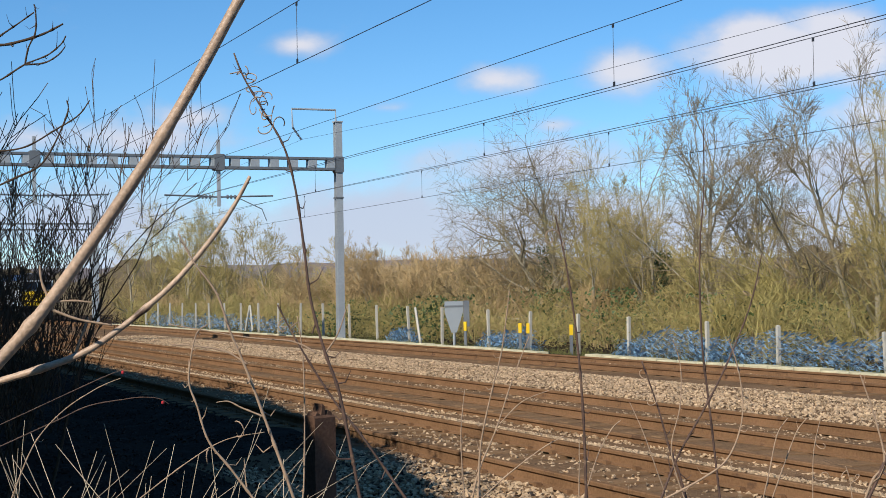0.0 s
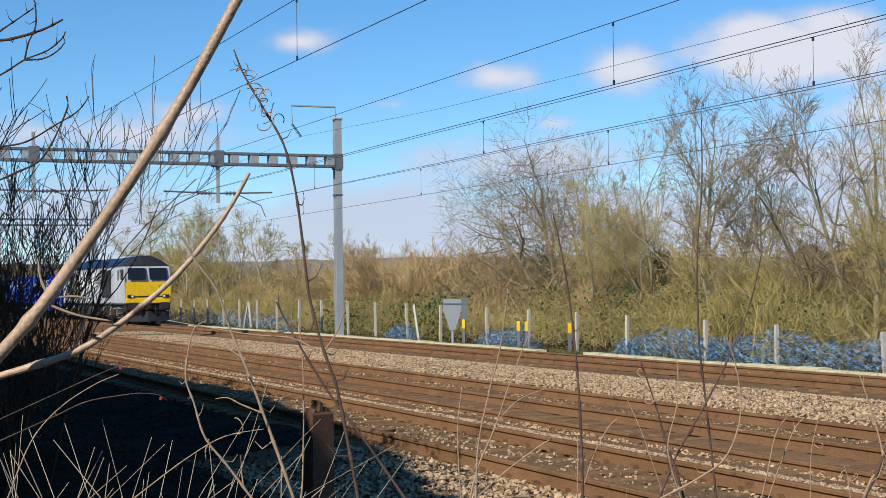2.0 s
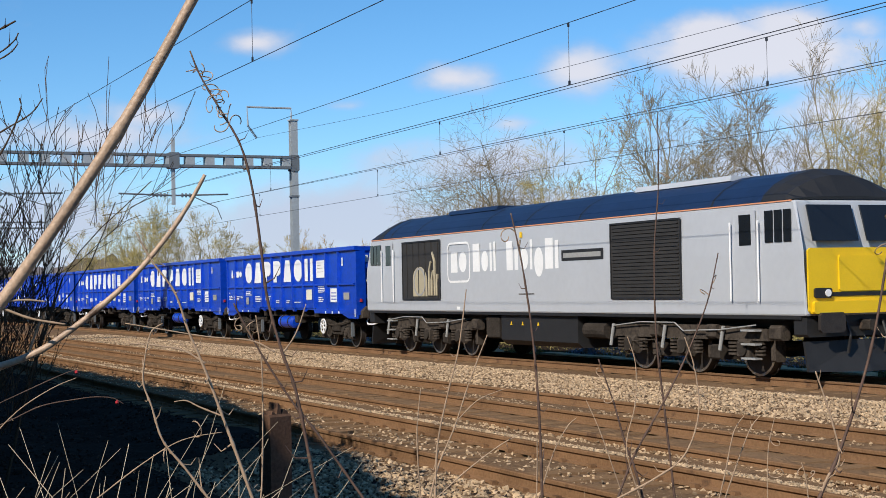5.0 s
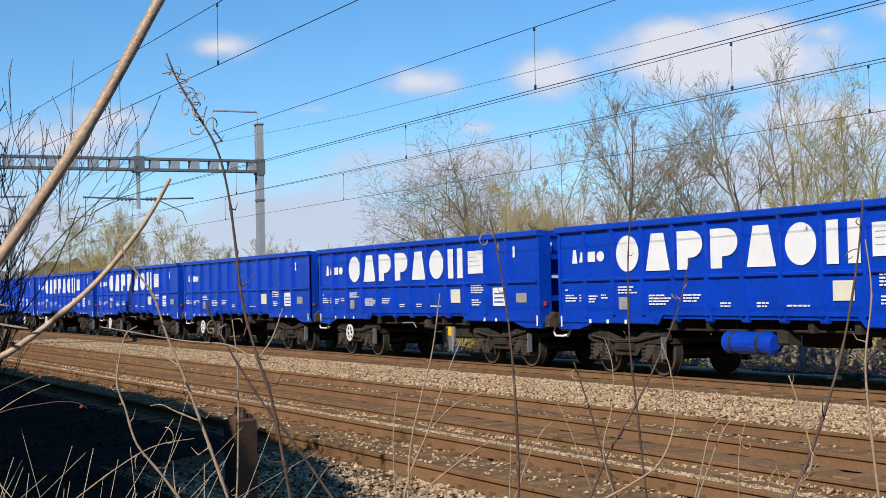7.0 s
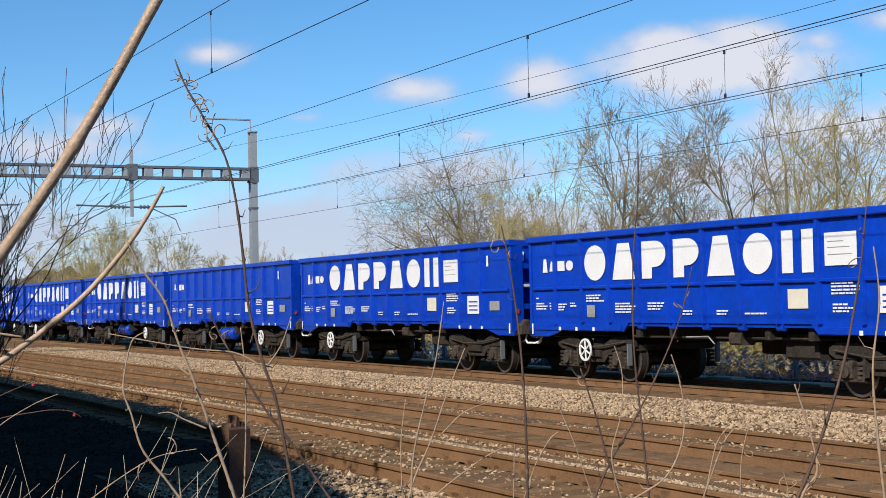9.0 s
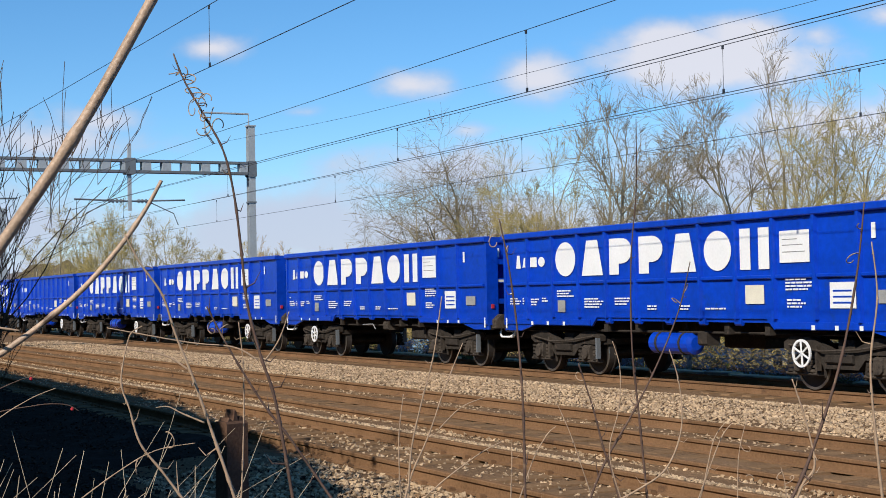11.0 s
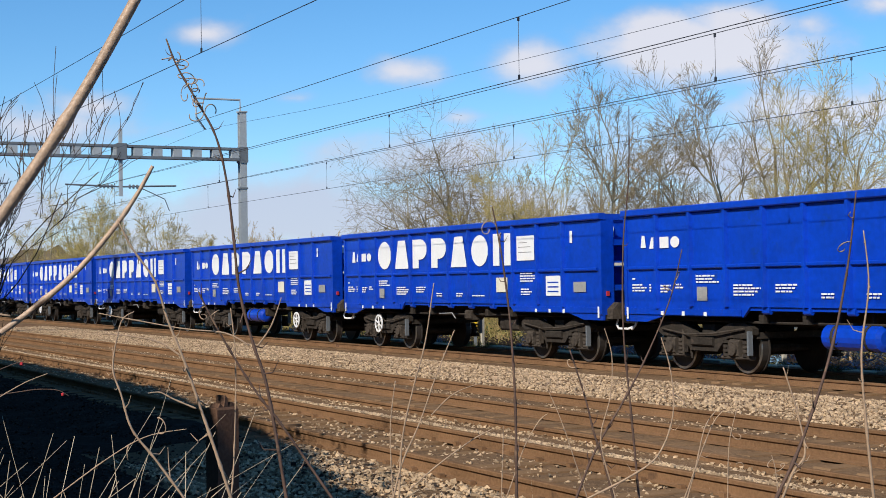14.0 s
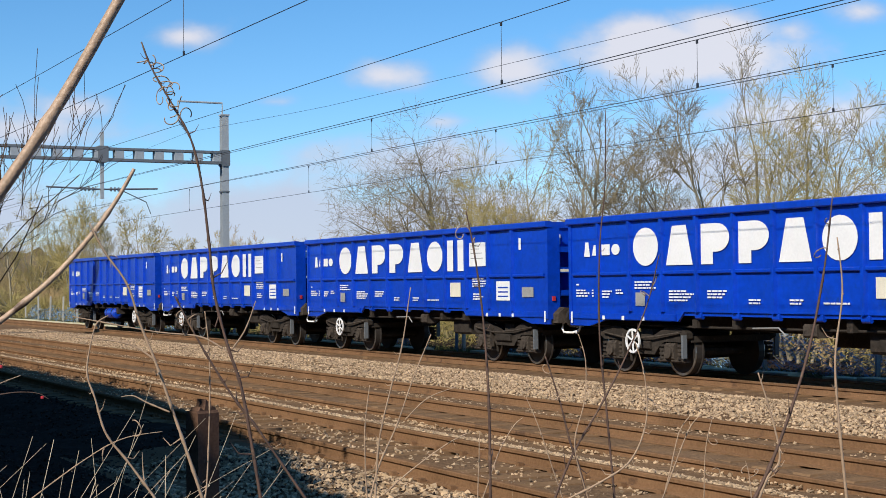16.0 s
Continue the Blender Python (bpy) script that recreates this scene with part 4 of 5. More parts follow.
def build_lineside():
    r = rng(21)
    post = thing("fence_post", "pale concrete fence post in scrub", "fence post", group="fence posts")
    part("shaft", Shape().box(-0.045, 0.045, -0.045, 0.045, -0.5, 1.45, 0.01), M_CONC, post)
    part("top", Shape().put([(-0.042, -0.042, 1.45), (0.042, -0.042, 1.45), (0.042, 0.042, 1.45), (-0.042, 0.042, 1.45), (0, 0, 1.47)], [(0, 1, 4), (1, 2, 4), (2, 3, 4), (3, 0, 4)]), M_CONC, post)
    for i, x in enumerate(FENCE_X):
        z = float(np.interp(x, [-70, -57, -43, -28], [-0.12, -0.24, -0.46, -0.78]))
        m = pose(x, 23.0, z, r.normal(0, 1.3), r.normal(0, 1.3), r.normal(0, 6))
        if i == 0:
            post.matrix_basis = m
        else:
            copy_thing(post, m)
    brace = thing("fence_brace", "slanting concrete brace of a fence post", "fence post")
    part("strut", Shape().tube([(-81.9, 22.95, -0.2), (-81.2, 23.0, 1.2)], 0.06, 5).tube([(-80.5, 22.95, -0.2), (-81.1, 23.0, 1.2)], 0.06, 5), M_CONC, brace)
    lean = thing("fence_brace", "leaning concrete strut beside the fence", "fence post")
    part("strut", Shape().tube([(-56.0, 22.8, -0.3), (-57.0, 23.0, 1.15)], 0.06, 5), M_CONC, lean)
    # torn blue netting behind the posts: many short strands in ragged patches
    net = Shape()
    for x0, x1, h in ((-41, -20, 0.62), (-41.5, -39, 0.5), (-36.8, -34.6, 0.35), (-51.5, -46, 0.5), (-60.8, -56.8, 0.55), (-108, -73, 0.75)):
        for _ in range(int(abs(x1 - x0) * (420 if x0 > -80 else 170))):
            x = r.uniform(x0, x1)
            edge = min(1, (x - x0) / 1.2, (x1 - x) / 1.2)
            z = -0.45 + (h + 0.42) * edge * r.random() * (0.88 + 0.14 * math.sin(x * 1.3) + 0.06 * math.sin(x * 5.1))
            a, l = r.uniform(-0.6, 0.6), r.uniform(0.10, 0.30)
            y = 23.1 + r.normal(0, 0.12)
            dx, dz, w = l * math.cos(a), l * math.sin(a), r.uniform(0.0025, 0.006)
            net.put([(x, y, z), (x + dx, y + r.normal(0, 0.04), z + dz), (x + dx, y, z + dz + w), (x, y, z + w)], [(0, 1, 2, 3)])
    single("fence_netting", net, M_NET, "torn faded blue plastic netting along the fence", "netting", kind="stuff")
    tr = thing("cable_trough", "pale concrete cable trough along the track", "cable trough", kind="structure")
    x = -14.0
    while x > -110:
        l = 0.98
        if not (-41.5 < x < -38.0 or r.random() < 0.06):
            s = Shape().box(x - l, x - 0.02, 20.95, 21.33, -0.26, -0.10 + r.normal(0, 0.012), 0.015)
            part("lid", s, M_TROUGH, tr)
        x -= 1.0
    sg = thing("trackside_sign", "grey back of a trackside sign on a post", "sign", at=(-52.2, 22.6, -0.25), turn=62)
    part("panel", Shape().slab([(-0.34, 1.66), (0.34, 1.66), (0.34, 1.25), (0.10, 0.50), (-0.10, 0.50), (-0.34, 1.25)][::-1], -0.03, 0.0), M_SIGN, sg)
    part("side_panel", Shape().box(0.36, 0.58, -0.05, 0.02, 0.72, 1.68), M_GALVDARK, sg)
    part("rail", Shape().box(-0.36, 0.58, -0.06, -0.03, 1.46, 1.51), M_GALVDARK, sg)
    part("pole", Shape().tube([(0.0, 0.03, -0.3), (0.0, 0.03, 1.6)], 0.05, 8), M_GALV, sg)
    for i, x in enumerate((-51.5, -46.9, -46.3, -43.2)):
        y = thing("marker_post", "yellow marker box on a short dark post", "marker post", at=(x, 22.75, -0.3), group="marker posts", turn=50 + 6 * i)
        part("post", Shape().box(-0.05, 0.05, -0.04, 0.04, -0.2, 0.62), M_GALVDARK, y)
        part("box", Shape().box(-0.055, 0.055, -0.05, 0.05, 0.62, 0.96, 0.015), M_YELLOW, y, "yellow box")


build_portal()
far_portal()
build_wires()
build_lineside()


# ---- trees ----
def grow(seed, height, spread, trunk_r, levels=4, lean=0.0, fork=0.3, twigs=5, up=0.35, fine=0.0075):
    """A bare tree: one shape of trunk and limbs, one of twigs."""
    r = rng(seed)
    wood, twig = Shape(), Shape()

    def limb(p, d, length, rad, level):
        n = 4 if level < 2 else 3
        pts, dirs = [p], [d]
        for _ in range(n):
            d = d + r.normal(0, 0.075 + 0.03 * level, 3) + np.array([0, 0, 0.10 * up])
            d = d / np.linalg.norm(d)
            p = p + d * length / n
            pts.append(p), dirs.append(d)
        end = rad * (0.45 if level < levels else 0.25)
        rr = np.linspace(rad, end, n + 1)
        thin = level >= levels - 1
        (twig if thin else wood).tube(pts, np.maximum(rr, fine if thin else 1.5 * fine), 3 if thin else 6 if level else 9, cap=False)
        if level >= levels:
            return
        count = (6, 5, 5, twigs)[min(level, 3)]
        for i in range(count):
            k = r.uniform(fork if level == 0 else 0.25, 1.0) if i else 1.0
            j = min(int(k * n), n - 1)
            base = pts[j] + (pts[j + 1] - pts[j]) * (k * n - j)
            ax = r.normal(size=3)
            ax -= dirs[j] * (ax @ dirs[j])
            ax /= np.linalg.norm(ax)
            ang = radians(r.uniform(22, 56)) * (spread * 1.25 if level == 0 else 1)
            nd = dirs[j] * math.cos(ang) + ax * math.sin(ang) + np.array([0, 0, up * 0.5])
            nd /= np.linalg.norm(nd)
            limb(base, nd, length * r.uniform(0.42, 0.66), np.interp(k, [0, 1], [rad, end]) * r.uniform(0.58, 0.88), level + 1)

    limb(np.zeros(3), np.array([lean, 0.0, 1.0]), height * 0.55, trunk_r * 1.15, 0)
    return wood, twig


# how a kind of tree branches: children at each order, their angle in degrees, their length on the parent's, pull upwards, where on the trunk they begin
HABITS = {
    "upright": ((11, 7, 6, 4), (24, 56), (0.28, 0.58), 0.085, 0.25),
    "spreading": ((10, 7, 6, 5), (38, 80), (0.42, 0.75), 0.03, 0.16),
    "fan": ((9, 7, 6, 4), (20, 54), (0.34, 0.62), 0.06, 0.12),
}


def grow_tree(seed, height, trunk_r, habit, lean=(0.0, 0.0), fine=0.0048):
    """A bare winter tree with four orders of ever finer branches: one shape of trunk and limbs, one of twigs."""
    r = rng(seed)
    kids, ang, ratio, up, start = HABITS[habit]
    wood, twig = Shape(), Shape()

    def limb(p, d, length, rad, order):
        n = (7, 5, 4, 2, 1)[order]
        pts, dirs = [p], [d]
        for _ in range(n):
            d = d + r.normal(0, (0.06, 0.11, 0.13, 0.15, 0.12)[order], 3) + np.array([0, 0, up * (0.5 if order == 0 else 1)])
            d = d / np.linalg.norm(d)
            p = p + d * length / n
            pts.append(p), dirs.append(d)
        rr = np.maximum(np.linspace(rad, rad * 0.30, n + 1), fine)
        (wood if order < 2 else twig).tube(pts, rr, (8, 5, 4, 3, 3)[order], cap=False)
        if order == 4:
            return
        for i in range(kids[order]):
            k = 0.98 if i == 0 else r.uniform(start if order == 0 else 0.18, 1.0)
            j = min(int(k * n), n - 1)
            base = pts[j] + (pts[j + 1] - pts[j]) * (k * n - j)
            ax = r.normal(size=3)
            ax -= dirs[j] * (ax @ dirs[j])
            ax /= np.linalg.norm(ax)
            a = radians(r.uniform(*ang)) * (0.35 if i == 0 else 1)
            nd = dirs[j] * math.cos(a) + ax * math.sin(a)
            limb(base, nd, length * r.uniform(*ratio) * (1.15 - 0.45 * k) * (1.0 if order < 2 else 1.2), float(np.interp(k * n, np.arange(n + 1), rr)) * r.uniform(0.50, 0.78), order + 1)

    d = np.array([lean[0], lean[1], 1.0])
    limb(np.zeros(3), d / np.linalg.norm(d), height * 0.70, trunk_r, 0)
    return wood, twig


def tree(name, at, label, twig_mat, habit, stems, ivy=0, fine=0.0048):
    """stems: (seed, height, trunk radius, lean across, lean along, foot across, foot along) of each trunk."""
    t = thing(name, label, "tree", at=at, group="bare trees")
    for seed, height, trunk_r, lx, ly, fx, fy in stems:
        wood, twig = grow_tree(seed, height, trunk_r, habit, (lx, ly), fine)
        w = part("trunk", wood, M_BARK, t, smooth=True)
        c = part("crown", twig, twig_mat, t, "fine bare twigs", kind="stuff")
        w.location = c.location = (fx, fy, 0)
    if ivy:
        r = rng(stems[0][0] + 900)
        s = Shape()
        for _ in range(ivy):
            z = r.uniform(0.2, stems[0][1] * 0.45)
            a = r.uniform(0, 6.28)
            q = stems[0][2] * 1.1 + abs(r.normal(0, 0.16))
            leaf(s, r, (q * math.cos(a) + stems[0][3] * z, q * math.sin(a) + stems[0][4] * z, z), 0.07)
        part("ivy", s, M_IVY, t, "dark green ivy on the trunk")
    return t


def leaf(s, r, p, size):
    a, b = r.normal(size=3), r.normal(size=3)
    a /= np.linalg.norm(a)
    b -= a * (a @ b)
    b /= np.linalg.norm(b)
    p = np.array(p)
    s.put([p - a * size, p + b * size * 0.6, p + a * size, p - b * size * 0.6], [(0, 1, 2, 3)])


def strands(n, seed, place, length, width, up, bend=0.35):
    """n thin three-sided bent shoots: place(r, n) gives their feet; returns one mesh's vertices and faces."""
    r = rng(seed)
    p = place(r, n)
    d = r.normal(size=(n, 3)) * np.array([1, 1, 0.5]) + np.array([0, 0, up])
    d /= np.linalg.norm(d, axis=1)[:, None]
    l = r.uniform(*length, n)[:, None]
    w = r.uniform(*width, n)[:, None]
    d2 = d + r.normal(0, bend, (n, 3))
    d2 /= np.linalg.norm(d2, axis=1)[:, None]
    m, e = p + d * l * 0.5, p + d * l * 0.5 + d2 * l * 0.5
    a = np.cross(d, r.normal(size=(n, 3)))
    a /= np.linalg.norm(a, axis=1)[:, None]
    b = np.cross(d, a)
    v = []
    for q, k in ((p, 1.0), (m, 0.75)):
        for th in (0, 2.094, 4.189):
            v.append(q + (a * math.cos(th) + b * math.sin(th)) * w * k)
    v.append(e)
    v = np.stack(v, 1)
    f = np.array([(0, 1, 4), (0, 4, 3), (1, 2, 5), (1, 5, 4), (2, 0, 3), (2, 3, 5), (3, 4, 6), (4, 5, 6), (5, 3, 6)])
    return v.reshape(-1, 3), (f[None] + 7 * np.arange(n)[:, None, None]).reshape(-1, 3)


def stuff(name, v, f, mat, label, category):
    me = bpy.data.meshes.new(name)
    me.from_pydata(v.tolist(), [], f.tolist())
    me.materials.append(mat)
    return tagged(new(name, me), label, category, kind="stuff")


def bushy(x_span, y_span, top, clumps, seed, size=1.6):
    """Feet of shoots gathered in clumps whose height follows an uneven hedge top."""
    def place(r, n):
        cx, cy = r.uniform(*x_span, clumps), r.uniform(*y_span, clumps)
        k = r.integers(0, clumps, n)
        h = np.interp(cx, *top) * r.uniform(0.55, 1.05, clumps)
        x = cx[k] + r.normal(0, size * 0.55, n)
        y = cy[k] + r.normal(0, size * 0.55, n)
        z = -0.5 + h[k] * r.random(n) ** 0.8 * np.clip(1.15 - ((x - cx[k]) / size / 1.6) ** 2, 0.3, 1)
        return np.stack([x, y, z], -1)
    return place


def build_trees():
    big = "tall bare ash tree with pale trunk behind the fence"
    mid = "spreading bare oak tree beside the railway"
    wil = "many-stemmed bare willow beside the fence"
    haz = "budding hazel among the scrub behind the fence"
    tree("oak_tree", (-63.0, 33.0, -0.8), mid, M_TWIG, "spreading", ((21, 10.2, 0.19, -0.10, -0.22, 0, 0), (27, 9.4, 0.14, -0.25, -0.60, 0.2, -0.3), (24, 8.2, 0.10, 0.05, 0.10, 0.3, 0.4)), ivy=700)
    tree("oak_tree", (-60.0, 35.0, -0.8), mid, M_TWIG, "spreading", ((28, 7.0, 0.12, 0.1, 0.15, 0, 0),))
    tree("ash_tree", (-50.2, 30.5, -0.8), big, M_BUD, "fan", ((3, 8.8, 0.10, 0, -0.05, 0, 0), (5, 8.0, 0.08, -0.08, -0.25, -0.2, -0.4)), ivy=900)
    tree("ash_tree", (-46.4, 30.0, -0.8), big, M_TWIG, "upright", ((9, 10.0, 0.145, 0.0, -0.02, 0, 0), (12, 9.8, 0.09, 0.02, -0.14, 0.1, -0.4)))
    tree("ash_tree", (-47.2, 32.0, -0.8), big, M_TWIG, "upright", ((14, 9.4, 0.11, 0.03, 0.10, 0, 0), (17, 8.0, 0.08, 0.05, 0.20, 0.3, 0.4)))
    tree("willow_tree", (-36.6, 29.0, -0.8), wil, M_TWIG, "fan", ((33, 9.2, 0.10, -0.08, -0.22, 0, 0), (35, 9.4, 0.11, 0, -0.04, 0.2, 0.3), (37, 8.4, 0.09, -0.2, -0.45, -0.2, -0.3), (52, 7.6, 0.08, -0.3, -0.75, -0.3, -0.4)))
    tree("willow_tree", (-34.6, 29.5, -0.8), wil, M_BUD, "fan", ((39, 9.0, 0.10, 0.0, 0.06, 0, 0), (41, 8.6, 0.09, 0.1, 0.26, 0.2, 0.4), (54, 8.4, 0.09, -0.05, -0.16, -0.2, -0.2), (57, 7.8, 0.08, 0.2, 0.50, 0.2, 0.5)), ivy=500)
    tree("willow_tree", (-30.6, 30.0, -0.8), wil, M_TWIG, "fan", ((44, 7.6, 0.09, 0, -0.2, 0, 0), (46, 7.0, 0.08, 0.1, 0.25, 0.2, 0.4)))
    for i, (x, y, h) in enumerate(((-57.5, 32, 5.4), (-53.4, 30.5, 5.8), (-50.6, 28.6, 6.2), (-43.4, 29, 5.0), (-40.6, 31, 5.4), (-33.0, 28.0, 5.2))):
        tree("hazel_tree", (x, y, -0.8), haz, M_BUD, "fan", tuple((160 + 10 * i + j, h * (1 - 0.1 * j), 0.06, 0, (-0.3, 0.05, 0.35)[j], 0, (-0.4, 0, 0.4)[j]) for j in range(3)))
    for i, (x, y, h) in enumerate(((-118, 31, 9.2), (-127, 34, 10.4), (-108, 33, 8.0), (-138, 31, 11.0), (-101, 36, 6.2), (-150, 36, 11.5), (-113, 28, 7.4), (-133, 28, 9.0))):
        tree("hazel_tree", (x, y, -0.8), "budding bare tree along the line", M_BUD, "fan", tuple((60 + 10 * i + j, h * (1 - 0.12 * j), 0.13, 0, (-0.12, 0.12)[j], 0, (-0.8, 0.8)[j]) for j in range(2)), fine=0.008)
    for i, (x, y, h) in enumerate(((-85.0, 30, 5.4), (-81.5, 31, 6.0), (-78.0, 30, 5.6), (-75.5, 32, 5.2), (-90.5, 33, 5.0), (-70.5, 33, 4.6))):
        tree("hazel_tree", (x, y, -0.8), "tan bare hazel clump behind the fence", M_TAN, "fan", tuple((400 + 10 * i + j, h * (1 - 0.1 * j), 0.05, 0, (-0.35, 0.02, 0.4)[j], 0, (-0.4, 0, 0.4)[j]) for j in range(3)), fine=0.006)
    # shrubs: a few kinds, repeated along the fence
    kinds = []
    for k in range(6):
        t = thing("bare_shrub", ("tan bare shrub behind the fence", "olive budding shrub behind the fence")[k % 2], "shrub", group="lineside shrubs")
        r = rng(300 + k)
        for j in range(4):
            wood, twig = grow(310 + 10 * k + j, 3.4, 1.0, 0.035, 3, r.uniform(-0.5, 0.5), 0.1, 6, 0.35)
            for nm, sh in (("stem", wood), ("twig_mass", twig)):
                o = part(nm, sh, (M_TAN, M_OLIVE)[k % 2], t, kind="stuff" if nm == "twig_mass" else "")
                o.location, o.rotation_euler = (r.normal(0, 0.3), r.normal(0, 0.3), 0), (0, 0, r.uniform(0, 6.28))
        kinds.append(t)
    r = rng(77)
    used = set()
    for i in range(165):
        x = r.uniform(-125, -18)
        y = r.uniform(25.2, 37) + (0 if x < -60 else 0.5)
        k = int(r.integers(0, 6))
        sc = r.uniform(0.6, 1.25) * (0.75 + 0.35 * (y - 25) / 10) * float(np.interp(x, [-125, -90, -76, -58, -40, -18], [1.0, 0.8, 0.85, 0.9, 1.05, 1.1]))
        m = pose(x, y, -0.55, 0, 0, r.uniform(0, 360))
        if k not in used:
            used.add(k)
            kinds[k].matrix_basis = m
            kinds[k].scale = (sc, sc, sc)
        else:
            o = copy_thing(kinds[k], m)
            o.scale = (sc, sc, sc)
    for i in range(22):
        o = copy_thing(kinds[2 * (i % 3)], pose(r.uniform(-92, -64), r.uniform(28, 36), -0.6, 0, 0, r.uniform(0, 360)))
        o.scale = [r.uniform(1.15, 1.5)] * 3
    top = ([-160, -110, -95, -80, -68, -55, -45, -30, -15], [4.6, 3.6, 2.9, 2.8, 3.0, 3.2, 3.6, 4.0, 4.2])
    v, f = strands(42000, 71, bushy((-160, -16), (29, 42), top, 300, 5), (0.5, 1.6), (0.006, 0.017), 0.9, 0.6)
    stuff("scrub", v, f, M_SCRUB, "tangled olive-brown bare scrub behind the fence", "scrub")
    v, f = strands(20000, 72, bushy((-120, -16), (24.2, 27), ([-120, -70, -50, -30, -16], [1.6, 1.7, 1.9, 2.2, 2.4]), 150, 6, 1.0), (0.3, 1.1), (0.004, 0.008), 0.8, 0.6)
    stuff("scrub", v, f, M_OLIVE, "budding brown scrub along the fence", "scrub")
    r = rng(73)
    s = Shape()
    for cx, cy, h, n in ((-63, 25.5, 1.5, 500), (-58.5, 24.8, 2.0, 500), (-70.0, 24.5, 1.3, 500), (-47.5, 27, 2.2, 500), (-41, 27.5, 2.0, 500), (-36, 26.5, 1.8, 300), (-76, 27, 1.8, 300), (-55, 28, 2.2, 400)):
        for _ in range(n):
            p = (cx + r.normal(0, 1.0), cy + r.normal(0, 0.7), -0.4 + h * r.random() ** 0.7)
            leaf(s, r, p, r.uniform(0.04, 0.10))
    single("ivy_bush", s, M_IVY, "green ivy and bramble leaves in the scrub", "bush", kind="stuff")
    v, f = strands(8000, 75, lambda r, n: np.stack([r.uniform(-110, -15, n), r.normal(22.6, 0.5, n), np.full(n, -0.3)], -1), (0.08, 0.35), (0.004, 0.01), 1.2)
    stuff("verge_grass", v, f, material("verge_green", (0.14, 0.14, 0.05), 0.95, vary=0.4, island=0.8), "short rough grass on the verge", "grass")


def build_distance():
    # woods and hills on the horizon; the hill's haze is put into its colour
    r = rng(81)
    for k, (dist, h, mat, name, lab) in enumerate(((900, 16.5, M_HILL, "distant_hill", "wooded hill on the horizon in a haze-tinted colour"), (240, 6.2, M_FARWOOD, "far_wood", "far brown hedgerow and bare wood"))):
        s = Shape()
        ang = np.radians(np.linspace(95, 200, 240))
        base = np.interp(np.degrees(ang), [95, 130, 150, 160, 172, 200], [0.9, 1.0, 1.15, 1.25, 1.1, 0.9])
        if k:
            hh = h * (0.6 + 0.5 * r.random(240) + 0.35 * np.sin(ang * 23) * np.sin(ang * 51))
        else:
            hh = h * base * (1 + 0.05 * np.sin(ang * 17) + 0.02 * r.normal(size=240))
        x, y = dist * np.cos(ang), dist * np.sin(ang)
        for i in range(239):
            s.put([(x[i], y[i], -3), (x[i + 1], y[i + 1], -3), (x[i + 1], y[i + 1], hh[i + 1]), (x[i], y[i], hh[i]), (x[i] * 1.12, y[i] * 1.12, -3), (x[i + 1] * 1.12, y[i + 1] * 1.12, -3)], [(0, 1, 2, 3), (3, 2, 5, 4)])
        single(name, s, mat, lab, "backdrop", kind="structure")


def cloud_sheet():
    """Fair-weather clouds on a far upright sheet of sky, clear between them."""
    m = bpy.data.materials.new("cloud_sheet")
    m.use_nodes = True
    n, l = m.node_tree.nodes, m.node_tree.links
    n.clear()
    tc = n.new("ShaderNodeTexCoord")
    mp = n.new("ShaderNodeMapping")
    mp.inputs["Scale"].default_value = (0.0075, 0.0075, 0.012)
    l.new(tc.outputs["Object"], mp.inputs["Vector"])
    nz = n.new("ShaderNodeTexNoise")
    nz.inputs["Scale"].default_value, nz.inputs["Detail"].default_value, nz.inputs["Roughness"].default_value = 1.0, 7, 0.55
    l.new(mp.outputs["Vector"], nz.inputs["Vector"])
    total = None
    for cx, cz, rx, rz, k in CLOUDS:
        sub = n.new("ShaderNodeMapping")
        sub.vector_type = "POINT"
        sub.inputs["Location"].default_value = (-cx / rx, 0, -cz / rz)
        sub.inputs["Scale"].default_value = (1 / rx, 0, 1 / rz)
        l.new(tc.outputs["Object"], sub.inputs["Vector"])
        ln = n.new("ShaderNodeVectorMath")
        ln.operation = "LENGTH"
        l.new(sub.outputs["Vector"], ln.inputs[0])
        mr = n.new("ShaderNodeMapRange")
        mr.inputs["From Min"].default_value, mr.inputs["From Max"].default_value = 1.25, 0.0
        mr.inputs["To Min"].default_value, mr.inputs["To Max"].default_value = 0.0, k
        l.new(ln.outputs["Value"], mr.inputs["Value"])
        if total is None:
            total = mr.outputs["Result"]
        else:
            mx = n.new("ShaderNodeMath")
            mx.operation = "MAXIMUM"
            l.new(total, mx.inputs[0]), l.new(mr.outputs["Result"], mx.inputs[1])
            total = mx.outputs[0]
    ad = n.new("ShaderNodeMath")
    ad.operation = "MULTIPLY_ADD"
    l.new(nz.outputs["Fac"], ad.inputs[0])
    ad.inputs[1].default_value = 1.35
    l.new(total, ad.inputs[2])
    rg = n.new("ShaderNodeMapRange")
    rg.interpolation_type = "SMOOTHSTEP"
    rg.inputs["From Min"].default_value, rg.inputs["From Max"].default_value = 0.85, 1.58
    rg.inputs["To Max"].default_value = 0.90
    l.new(ad.outputs[0], rg.inputs["Value"])
    em, tr, mix, out = n.new("ShaderNodeEmission"), n.new("ShaderNodeBsdfTransparent"), n.new("ShaderNodeMixShader"), n.new("ShaderNodeOutputMaterial")
    ramp = n.new("ShaderNodeMix")
    ramp.data_type = "RGBA"
    ramp.inputs["A"].default_value, ramp.inputs["B"].default_value = (0.47, 0.53, 0.68, 1), (0.83, 0.81, 0.86, 1)
